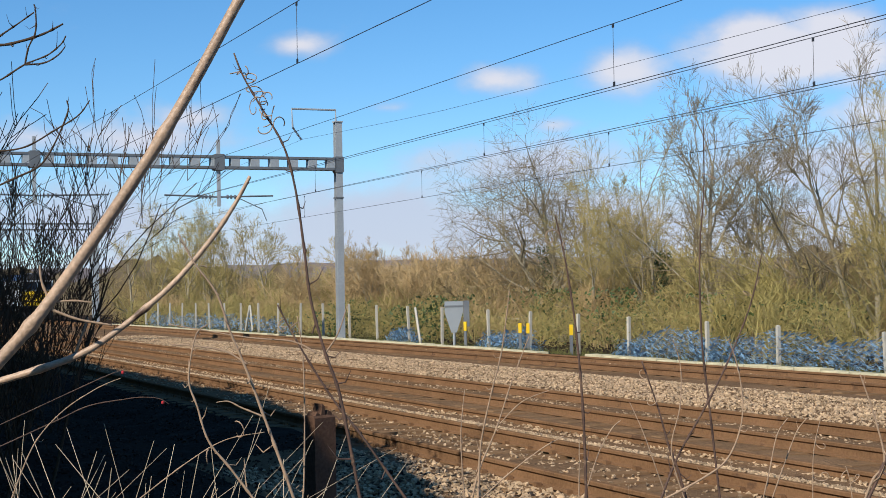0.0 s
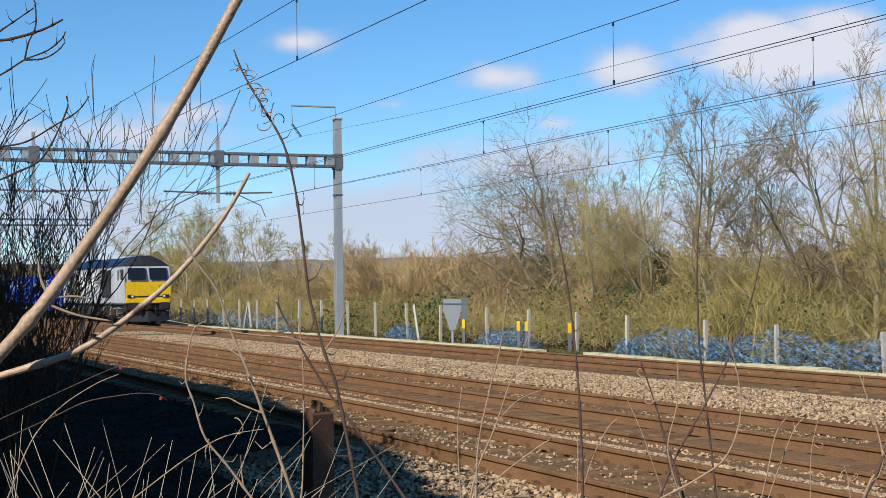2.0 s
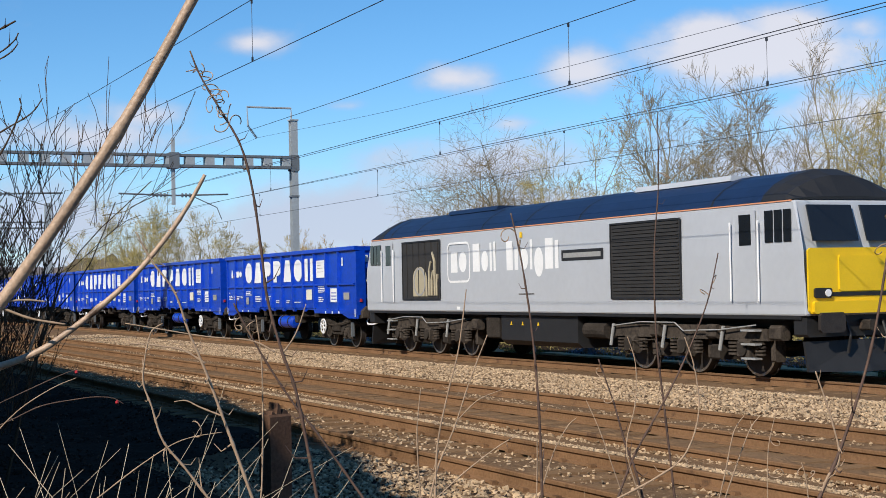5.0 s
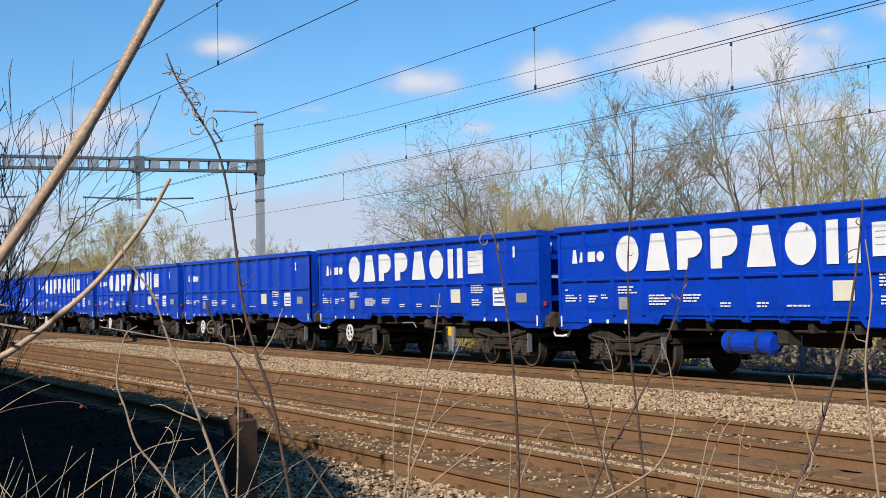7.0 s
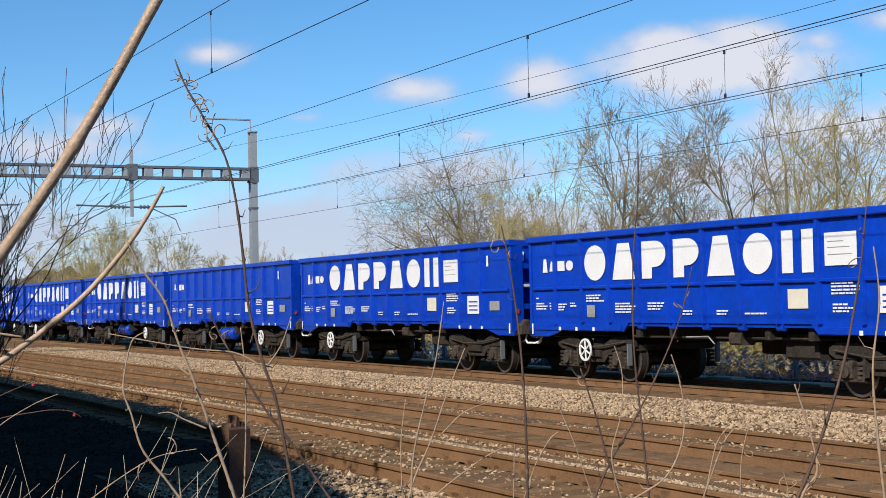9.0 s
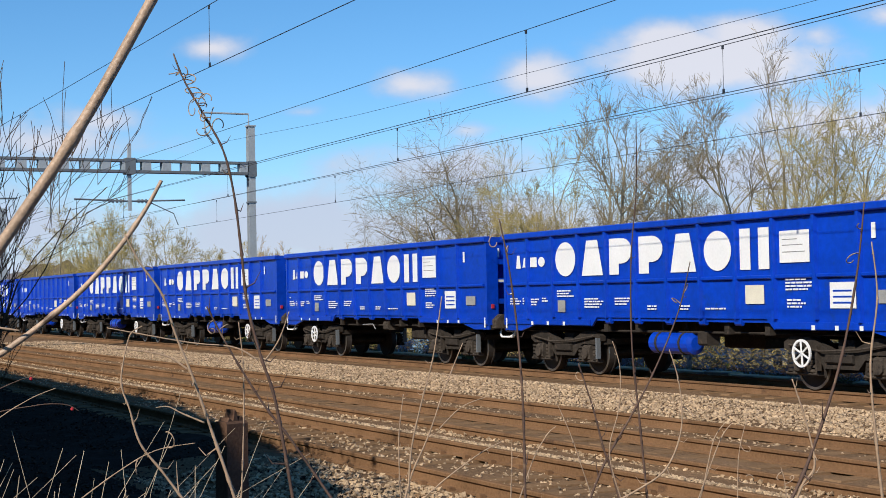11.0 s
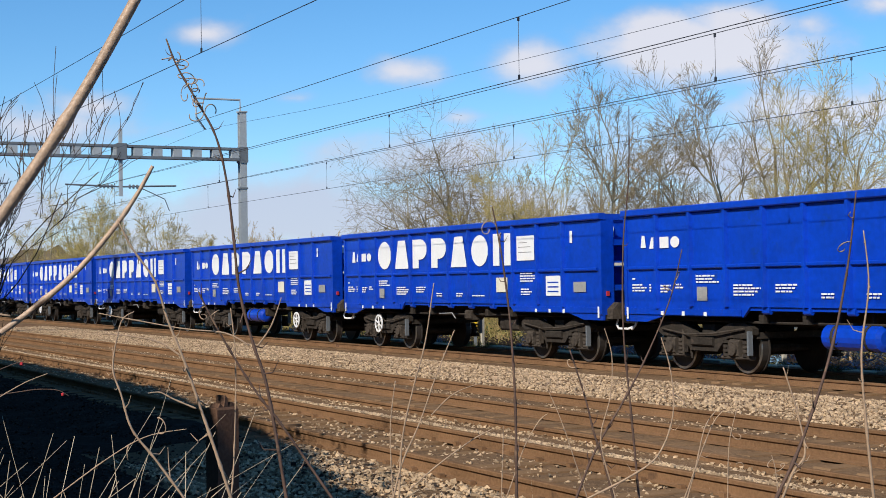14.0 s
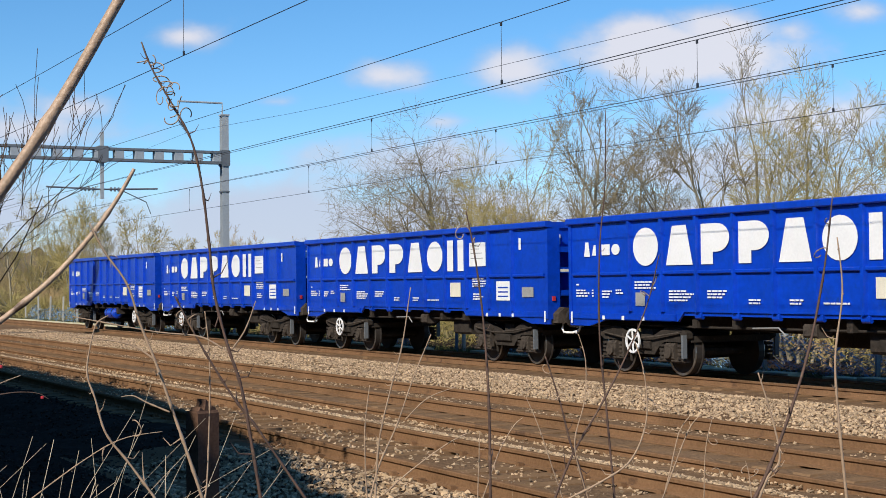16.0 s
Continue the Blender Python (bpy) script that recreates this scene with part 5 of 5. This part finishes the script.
    l.new(rg.outputs["Result"], ramp.inputs["Factor"])
    # horizon haze put into the colour: the low sheet turns grey-blue
    height = n.new("ShaderNodeSeparateXYZ")
    l.new(tc.outputs["Object"], height.inputs[0])
    low = n.new("ShaderNodeMapRange")
    low.inputs["From Min"].default_value, low.inputs["From Max"].default_value, low.inputs["To Max"].default_value = 260, 140, 0.8
    l.new(height.outputs["Z"], low.inputs["Value"])
    far = n.new("ShaderNodeMix")
    far.data_type = "RGBA"
    far.inputs["B"].default_value = (0.50, 0.58, 0.76, 1)
    l.new(low.outputs["Result"], far.inputs["Factor"]), l.new(ramp.outputs["Result"], far.inputs["A"])
    l.new(far.outputs["Result"], em.inputs["Color"])
    l.new(rg.outputs["Result"], mix.inputs[0]), l.new(tr.outputs[0], mix.inputs[1]), l.new(em.outputs[0], mix.inputs[2])
    l.new(mix.outputs[0], out.inputs["Surface"])
    s = Shape().put([(-1500, 0, -60), (1500, 0, -60), (1500, 0, 900), (-1500, 0, 900)], [(0, 1, 2, 3)])
    ob = single("cloud_backdrop", s, m, "small white fair-weather clouds in a blue sky", "sky", kind="structure")
    ob.matrix_basis = pose(-2000 * math.cos(radians(25)), 2000 * math.sin(radians(25)), EYE_Z, 0, 0, 65)


# across, up, half width, half height in metres on the sheet; fullness
CLOUDS = ((-255, 328, 59, 23, 0.90), (12, 274, 81, 27, 0.85), (-139, 242, 59, 14, 0.60), (185, 282, 100, 44, 1.0), (395, 300, 200, 60, 1.35), (345, 322, 90, 42, 1.30), (455, 335, 110, 45, 1.2), (302, 322, 51, 27, 0.70), (-393, 235, 93, 30, 0.85), (-610, 213, 144, 40, 0.80), (78, 214, 51, 16, 0.60), (-191, 121, 93, 23, 0.75), (-139, 83, 340, 85, 1.2), (97, 164, 127, 27, 0.70), (-14, 136, 170, 35, 0.80), (542, 333, 51, 35, 0.70), (636, 359, 59, 27, 0.90), (126, 86, 297, 76, 1.2), (418, 77, 297, 76, 1.2), (690, 90, 260, 80, 1.1), (-139, 30, 900, 60, 1.2), (-467, 207, 204, 40, 0.80), (-543, 100, 255, 80, 1.1), (440, 150, 320, 75, 1.0), (60, 160, 260, 50, 0.95), (560, 215, 220, 60, 0.9))

build_trees()
build_distance()
cloud_sheet()


# ---- plants by the camera ----
STEMS = (
    ("cane", 0.0097, 0.0073, 1, "-2.278 0.273 1.704, -2.248 0.337 1.784, -2.202 0.435 1.932, -2.165 0.514 2.064, -2.126 0.593 2.217, -2.122 0.603 2.235"),
    ("cane", 0.0058, 0.0027, 1, "-2.331 0.279 1.672, -2.287 0.378 1.705, -2.264 0.432 1.738, -2.229 0.509 1.805, -2.204 0.563 1.870, -2.188 0.598 1.924, -2.177 0.620 1.967"),
    ("spur", 0.0032, 0.0020, 0, "-2.246 0.342 1.777, -2.232 0.378 1.762, -2.213 0.422 1.753"),
    ("spur", 0.0032, 0.0016, 0, "-2.247 0.339 1.792, -2.250 0.330 1.816, -2.251 0.327 1.841"),
    ("spur", 0.0028, 0.0016, 0, "-2.245 0.344 1.787, -2.234 0.370 1.789, -2.223 0.396 1.786"),
    ("spur", 0.0029, 0.0017, 0, "-2.286 0.381 1.708, -2.281 0.391 1.737, -2.276 0.400 1.764"),
    ("vine", 0.0032, 0.0014, 1, "-1.798 0.648 1.532, -1.801 0.635 1.610, -1.804 0.623 1.673, -1.809 0.607 1.723, -1.814 0.592 1.786, -1.815 0.585 1.849, -1.817 0.576 1.920, -1.820 0.563 1.974, -1.829 0.541 2.018, -1.837 0.518 2.061, -1.841 0.506 2.093"),
    ("straw", 0.0030, 0.0013, 1, "-1.733 0.543 1.547, -1.738 0.528 1.594, -1.744 0.510 1.648, -1.750 0.492 1.701, -1.756 0.474 1.748, -1.761 0.459 1.795, -1.771 0.435 1.832, -1.776 0.418 1.866"),
    ("straw", 0.0022, 0.0009, 1, "-1.654 0.473 1.562, -1.664 0.447 1.600, -1.672 0.424 1.632, -1.676 0.413 1.670, -1.679 0.405 1.695, -1.677 0.406 1.720, -1.674 0.413 1.751, -1.668 0.425 1.761"),
    ("vine", 0.0025, 0.0014, 1, "-1.778 0.694 1.545, -1.795 0.648 1.617, -1.805 0.623 1.652, -1.814 0.597 1.695, -1.824 0.571 1.744, -1.830 0.554 1.780"),
    ("straw", 0.0018, 0.0009, 1, "-1.826 0.581 1.534, -1.824 0.583 1.562, -1.821 0.584 1.639, -1.820 0.583 1.709, -1.821 0.577 1.765"),
    ("spur", 0.0018, 0.0009, 0, "-1.809 0.608 1.718, -1.802 0.623 1.743, -1.796 0.634 1.778"),
    ("spur", 0.0018, 0.0009, 0, "-1.813 0.598 1.719, -1.824 0.571 1.734, -1.846 0.520 1.740, -1.884 0.429 1.758"),
    ("spur", 0.0017, 0.0009, 0, "-1.750 0.492 1.711, -1.760 0.468 1.727, -1.774 0.434 1.734, -1.785 0.409 1.736"),
    ("spur", 0.0017, 0.0008, 0, "-1.744 0.510 1.649, -1.754 0.486 1.660, -1.760 0.471 1.668, -1.765 0.458 1.667"),
    ("vine", 0.0027, 0.0011, 1, "-1.599 0.858 1.541, -1.598 0.856 1.628, -1.597 0.852 1.694, -1.598 0.846 1.761, -1.600 0.836 1.831, -1.603 0.826 1.881"),
    ("straw", 0.0021, 0.0010, 1, "-1.741 0.782 1.530, -1.737 0.785 1.600, -1.730 0.797 1.663, -1.723 0.810 1.719, -1.717 0.819 1.792"),
    ("straw", 0.0021, 0.0009, 1, "-1.744 0.774 1.530, -1.739 0.784 1.572, -1.729 0.803 1.621, -1.720 0.820 1.676, -1.709 0.841 1.735"),
    ("straw", 0.0016, 0.0009, 1, "-1.839 0.807 1.516, -1.839 0.804 1.561, -1.838 0.803 1.612, -1.835 0.808 1.664"),
    ("straw", 0.0015, 0.0009, 0, "-1.831 0.826 1.520, -1.816 0.859 1.552, -1.798 0.900 1.585, -1.786 0.927 1.601"),
    ("spur", 0.0013, 0.0007, 0, "-1.727 0.807 1.627, -1.716 0.833 1.654, -1.701 0.865 1.668"),
    ("vine", 0.0026, 0.0013, 1, "-1.726 1.075 1.511, -1.729 1.063 1.556, -1.733 1.053 1.585, -1.737 1.040 1.637, -1.743 1.021 1.697"),
    ("vine", 0.0024, 0.0010, 1, "-1.740 1.042 1.512, -1.729 1.063 1.570, -1.712 1.097 1.636, -1.699 1.125 1.695, -1.685 1.152 1.768, -1.677 1.166 1.834"),
    ("vine", 0.0025, 0.0008, 1, "-1.794 1.170 1.496, -1.796 1.158 1.620, -1.797 1.148 1.721, -1.794 1.146 1.838, -1.789 1.152 1.931, -1.786 1.151 2.031"),
    ("straw", 0.0021, 0.0010, 1, "-1.654 0.987 1.526, -1.632 1.035 1.553, -1.618 1.068 1.580, -1.609 1.084 1.629, -1.609 1.081 1.685, -1.613 1.069 1.728"),
    ("straw", 0.0027, 0.0012, 1, "-1.472 1.158 1.535, -1.467 1.168 1.562, -1.461 1.181 1.585, -1.464 1.171 1.635, -1.469 1.155 1.687"),
    ("vine", 0.0037, 0.0011, 1, "-1.471 1.161 1.535, -1.459 1.186 1.595, -1.442 1.217 1.700, -1.431 1.236 1.806, -1.425 1.245 1.896"),
    ("straw", 0.0030, 0.0011, 1, "-1.431 1.256 1.534, -1.432 1.246 1.620, -1.432 1.240 1.700, -1.427 1.247 1.780, -1.428 1.240 1.846"),
    ("straw", 0.0016, 0.0009, 1, "-1.688 1.165 1.509, -1.683 1.173 1.546, -1.677 1.183 1.597, -1.671 1.196 1.619"),
    ("straw", 0.0016, 0.0009, 1, "-1.683 1.175 1.509, -1.675 1.191 1.557, -1.667 1.207 1.601, -1.661 1.220 1.619"),
    ("straw", 0.0013, 0.0007, 1, "-1.662 1.226 1.508, -1.659 1.227 1.574, -1.654 1.237 1.622"),
    ("straw", 0.0013, 0.0007, 1, "-1.559 1.210 1.521, -1.560 1.207 1.550, -1.561 1.202 1.567"),
    ("straw", 0.0015, 0.0008, 1, "-1.776 0.955 1.535, -1.769 0.969 1.579, -1.761 0.985 1.610, -1.756 0.995 1.620"),
    ("straw", 0.0013, 0.0007, 1, "-1.740 1.039 1.552, -1.745 1.022 1.604, -1.751 1.006 1.644"),
    ("straw", 0.0015, 0.0007, 1, "-1.781 0.944 1.514, -1.779 0.945 1.565, -1.778 0.945 1.602"),
    ("straw", 0.0014, 0.0007, 1, "-1.640 1.019 1.525, -1.645 1.003 1.589, -1.639 1.013 1.644, -1.637 1.014 1.694, -1.640 1.005 1.729"),
    ("straw", 0.0013, 0.0006, 1, "-1.760 0.221 1.567, -1.749 0.245 1.629, -1.735 0.274 1.666, -1.720 0.309 1.691, -1.708 0.335 1.703"),
    ("straw", 0.0013, 0.0006, 1, "-1.707 0.348 1.564, -1.683 0.401 1.607, -1.665 0.441 1.632, -1.648 0.482 1.640"),
    ("briar", 0.0016, 0.0008, 1, "-2.561 0.405 1.596, -2.555 0.449 1.615, -2.544 0.507 1.624, -2.539 0.534 1.626, -2.533 0.560 1.623, -2.529 0.576 1.613"),
    ("briar", 0.0014, 0.0008, 1, "-2.562 0.415 1.636, -2.556 0.458 1.655, -2.551 0.487 1.667, -2.547 0.507 1.673"),
    ("twig", 0.0071, 0.0028, 1, "-3.510 -0.061 1.601, -3.444 0.072 1.929, -3.380 0.204 2.186, -3.320 0.335 2.308, -3.283 0.422 2.326, -3.257 0.482 2.344, -3.239 0.524 2.366"),
    ("twig", 0.0031, 0.0018, 0, "-3.323 0.335 2.225, -3.295 0.400 2.250, -3.273 0.449 2.282, -3.254 0.493 2.301, -3.241 0.520 2.324, -3.237 0.529 2.341"),
    ("twig", 0.0028, 0.0017, 0, "-3.273 0.449 2.282, -3.256 0.487 2.285, -3.244 0.514 2.301, -3.238 0.528 2.319"),
    ("twig", 0.0028, 0.0017, 0, "-3.272 0.450 2.282, -3.268 0.457 2.317, -3.261 0.471 2.352, -3.260 0.471 2.394, -3.261 0.468 2.408"),
    ("twig", 0.0031, 0.0019, 0, "-3.306 0.368 2.313, -3.292 0.400 2.341, -3.277 0.433 2.365, -3.261 0.468 2.391"),
    ("twig", 0.0035, 0.0019, 0, "-3.321 0.355 2.012, -3.287 0.431 2.046, -3.263 0.486 2.080, -3.242 0.530 2.174, -3.240 0.530 2.206"),
    ("twig", 0.0031, 0.0017, 0, "-3.318 0.356 2.101, -3.281 0.443 2.108, -3.252 0.508 2.145, -3.232 0.552 2.174, -3.222 0.574 2.205"),
)

STEM_KINDS = {"cane": (M_CANE, "pale slanting bush stem with knots", 10), "spur": (M_STEMPALE, "short side shoot of a bush", 6), "vine": (M_STEMRED, "thin red-brown climbing stem with tendrils", 7),
              "straw": (M_STEMPALE, "dry straw-coloured plant stem", 6), "briar": (M_STEMRED, "arching briar shoot with red berries", 6), "twig": (M_BUSH, "dark curved twig with buds", 6)}


def smooth_path(p):
    q = np.linspace(0, len(p) - 1, 7 * (len(p) - 1) + 1)
    i = np.clip(q.astype(int), 0, len(p) - 2)
    u = (q - i)[:, None]
    pm, p0, p1, p2 = p[np.maximum(i - 1, 0)], p[i], p[i + 1], p[np.minimum(i + 2, len(p) - 1)]
    return 0.5 * (2 * p0 + (p1 - pm) * u + (2 * pm - 5 * p0 + 4 * p1 - p2) * u ** 2 + (3 * p0 - pm - 3 * p1 + p2) * u ** 3)


swaying = []


def build_stems():
    """Stems by the camera: each is a thing whose foot stands on the ground; side shoots are its parts."""
    r = rng(91)
    t, foot = None, None
    for kind, r0, r1, rooted, text in STEMS:
        mat, label, sides = STEM_KINDS[kind]
        p = np.array([[float(c) for c in q.split()] for q in text.split(",")])
        main = rooted or t is None
        if main:
            d = p[0] - p[1]
            d = d / np.linalg.norm(d)
            low = p[0] + d * 0.3
            foot = np.array([low[0] + d[0] * 0.1, low[1] + d[1] * 0.1, -0.2])
            t = thing("plant_stem", label, "plant stem", at=tuple(foot), group="foreground stems")
            if kind in ("vine", "straw"):
                swaying.append((t, foot.copy()))
        path = smooth_path(p)
        if main:
            path = np.vstack([[foot], [low], path])
        path = path - foot
        n = len(path)
        rad = np.linspace(r0, r1, n) * (1.0 if kind == "cane" else 0.72) * (1 + (0.02 if kind == "cane" else 0.06) * r.normal(size=n))
        step = 14 if kind == "cane" else 5
        knots = np.arange(5 + r.integers(4), n - 2, step)
        rad[knots] *= 1.28
        part("stalk" if main else "side_shoot", Shape().tube(path, rad, sides), mat, t, smooth=True)
        if kind == "briar":
            for j in knots[-1:]:
                c = path[j] + np.array([0, 0, -0.004])
                part("berry", Shape().tube([c + np.array([0, 0, e]) for e in (-0.003, -0.0015, 0.0015, 0.003)], [0.0010, 0.0028, 0.0028, 0.0010], 8), M_RED, t, "red berry")
        if kind in ("vine", "straw", "twig"):
            for j in knots:
                a = r.normal(size=3)
                a /= np.linalg.norm(a)
                l = r.uniform(4, 13) * rad[j]
                part("bud", Shape().tube([path[j], path[j] + a * l * 0.6, path[j] + a * l + np.array([0, 0, l * 0.5])], [rad[j] * 0.5, rad[j] * 0.35, rad[j] * 0.12], 5), mat, t)
        if kind == "vine" or (kind == "straw" and r.random() < 0.25):
            long_vine = kind == "vine" and n > 70
            for j in ([int(n * e) for e in np.linspace(0.76, 0.93, 22)] if long_vine else [int(n * e) for e in (0.82, 0.88)] if kind == "vine" else knots[-2:]):
                turns, rr = r.uniform(0.4, 1.1), r.uniform(0.003, 0.009)
                th = np.linspace(0, turns * 6.28, 16)
                side, upv = r.normal(size=3), r.normal(size=3)
                side /= np.linalg.norm(side)
                upv -= side * (upv @ side)
                upv /= np.linalg.norm(upv)
                c = path[j] + side * rr
                pts = [c + rr * (-side * math.cos(a) + upv * math.sin(a)) + side * 0.0016 * a for a in th]
                part("tendril", Shape().tube(pts, 0.0007, 4), M_STEMPALE, t, "curled dry tendril")


def build_near_plants():
    def polar(a0, a1, d0, d1, z):
        def place(r, n):
            a, d = np.radians(r.uniform(a0, a1, n)), r.uniform(d0, d1, n)
            return np.stack([-d * np.cos(a), d * np.sin(a), np.full(n, z)], -1)
        return place
    r = rng(95)
    tuft = Shape()
    for _ in range(240):
        a, d = radians(r.uniform(3.5, 13) + (r.uniform(0, 7) if r.random() < 0.3 else 0)), r.uniform(2.4, 3.9)
        foot, l = np.array([-d * math.cos(a), d * math.sin(a), -0.1]), r.normal(1.50, 0.09)
        u = np.linspace(0, 1, 8)[:, None]
        side = np.array([r.normal(0, 0.16), r.normal(0, 0.16), 0])
        droop = np.array([r.normal(0, 0.22), r.normal(0.05, 0.22), -abs(r.normal(0, 0.10))])
        tuft.tube(foot + np.array([0, 0, l]) * u + side * u + droop * u ** 5 + r.normal(0, 0.006, (8, 3)), np.linspace(0.0018, 0.0007, 8) * r.uniform(0.7, 1.3), 4, cap=False)
    single("dry_grass", tuft, M_GRASS, "tall bent dry grass stalks on the dark bank", "grass", kind="stuff")
    v, f = strands(160, 96, polar(17, 42, 3.0, 5.0, -0.1), (0.9, 1.45), (0.0014, 0.003), 4.0, 0.35)
    stuff("dry_grass", v, f, M_GRASS, "thin dry grass stalks", "grass")
    # dense shrub beside the camera's path of sight
    for i, (x, y, h) in enumerate(((-13.0, 1.35, 3.7), (-15.5, 2.05, 4.0), (-18.5, 2.3, 3.8), (-12.0, 0.6, 4.2))):
        t = thing("shrub", "dense dark bare shrub beside the track", "shrub", at=(x, y, -0.25), group="dark shrubs")
        r = rng(110 + i)
        for k in range(5):
            wood, twig = grow(200 + 17 * i + k, h * r.uniform(0.7, 1.1), 0.7, 0.016, 3, r.uniform(-0.35, 0.35), 0.12, 5, 1.0, 0.0035)
            s = Shape()
            s.v, s.f, s.n = wood.v, wood.f, wood.n
            o = part("stem", s, M_BUSH, t)
            c = part("twig_mass", twig, M_BUSH, t)
            tagged(c, kind="stuff")
            for ob in (o, c):
                ob.location = (r.normal(0, 0.35), r.normal(0, 0.25), 0)
                ob.rotation_euler = (0, 0, r.uniform(0, 6.28))
    # unseen evergreen hedges added along the boundary and behind the camera to shade the bank
    def hedge(seed, n, x0, x1, y0, slope, along, heights, thick):
        r = rng(seed)
        crest = lambda x: np.interp(x, along, heights) * (1 + 0.008 * np.sin(x * 0.7) + 0.006 * np.sin(x * 2.3))
        # a close-grown core of small uneven faces, and loose leaves over it
        xs = np.arange(x0, x1 + 0.01, 0.35)
        around = np.linspace(0, 1, 15)
        core = []
        for x in xs:
            h = crest(x) * 0.97
            for u in around:
                a = math.pi * u
                core.append((x + r.normal(0, 0.05), y0 + slope * (x1 - x) - 1.5 * thick * math.cos(a) * (0.6 + 0.4 * math.sin(a)) + r.normal(0, 0.05), -0.2 + h * min(1.0, 1.25 * math.sin(a)) + r.normal(0, 0.03)))
        k = len(around)
        f = [(i * k + j, (i + 1) * k + j, (i + 1) * k + j + 1, i * k + j + 1) for i in range(len(xs) - 1) for j in range(k - 1)] + [tuple(range(k)), tuple(range(len(core) - 1, len(core) - 1 - k, -1))]
        x = r.uniform(x0, x1, n)
        y = y0 + slope * (x1 - x) + r.normal(0, thick, n)
        z = -0.2 + crest(x) * r.random(n) ** 0.5 * r.uniform(0.9, 1.03, n)
        a, b = r.normal(size=(n, 3)), r.normal(size=(n, 3))
        a /= np.linalg.norm(a, axis=1)[:, None]
        b -= a * np.sum(a * b, axis=1)[:, None]
        b /= np.linalg.norm(b, axis=1)[:, None]
        p, sz = np.stack([x, y, z], -1), r.uniform(0.05, 0.11, n)[:, None]
        v = np.stack([p - a * sz, p + b * sz * 0.7, p + a * sz, p - b * sz * 0.7], 1)
        s = Shape().put(core, f).put(v.reshape(-1, 3), np.arange(4 * n).reshape(-1, 4).tolist())
        single("hedge", s, M_IVY, "unseen evergreen hedge added to shade the bank", "hedge", kind="stuff")
    # crest heights set so that the shadow's edge falls across the near track
    hedge(120, 60000, -75, -5.0, -1.15, 0.042, (-75, -35, -23, -20, -15.8, -11.8, -10.3, -8, -6.3, -5), (5.0, 6.45, 6.95, 6.65, 6.2, 5.9, 5.4, 5.3, 5.2, 2.5), 0.42)
    # added behind the camera only to block skylight
    hedge(121, 30000, -75, 20, -7.0, 0.0, (-75, 18, 20), (6.0, 6.0, 3.0), 0.6)
    post = thing("stub_post", "rusty brown stub post in the dark bank", "post", at=(-7.62, 2.52, -0.22), turn=-71)
    part("shaft", Shape().box(-0.072, 0.064, -0.05, 0.05, 0, 1.38, 0.012), M_POST, post)
    for x0, x1, z in ((-0.068, -0.02, 1.405), (-0.02, 0.012, 1.44), (0.012, 0.05, 1.40)):
        part("splinter", Shape().slab([(x0, 1.37), (x1, 1.37), (x1 * 0.6 + x0 * 0.4, z), (x0 + 0.006, z - 0.015)], -0.04, 0.035), M_POST, post)


build_stems()
build_near_plants()
motions()
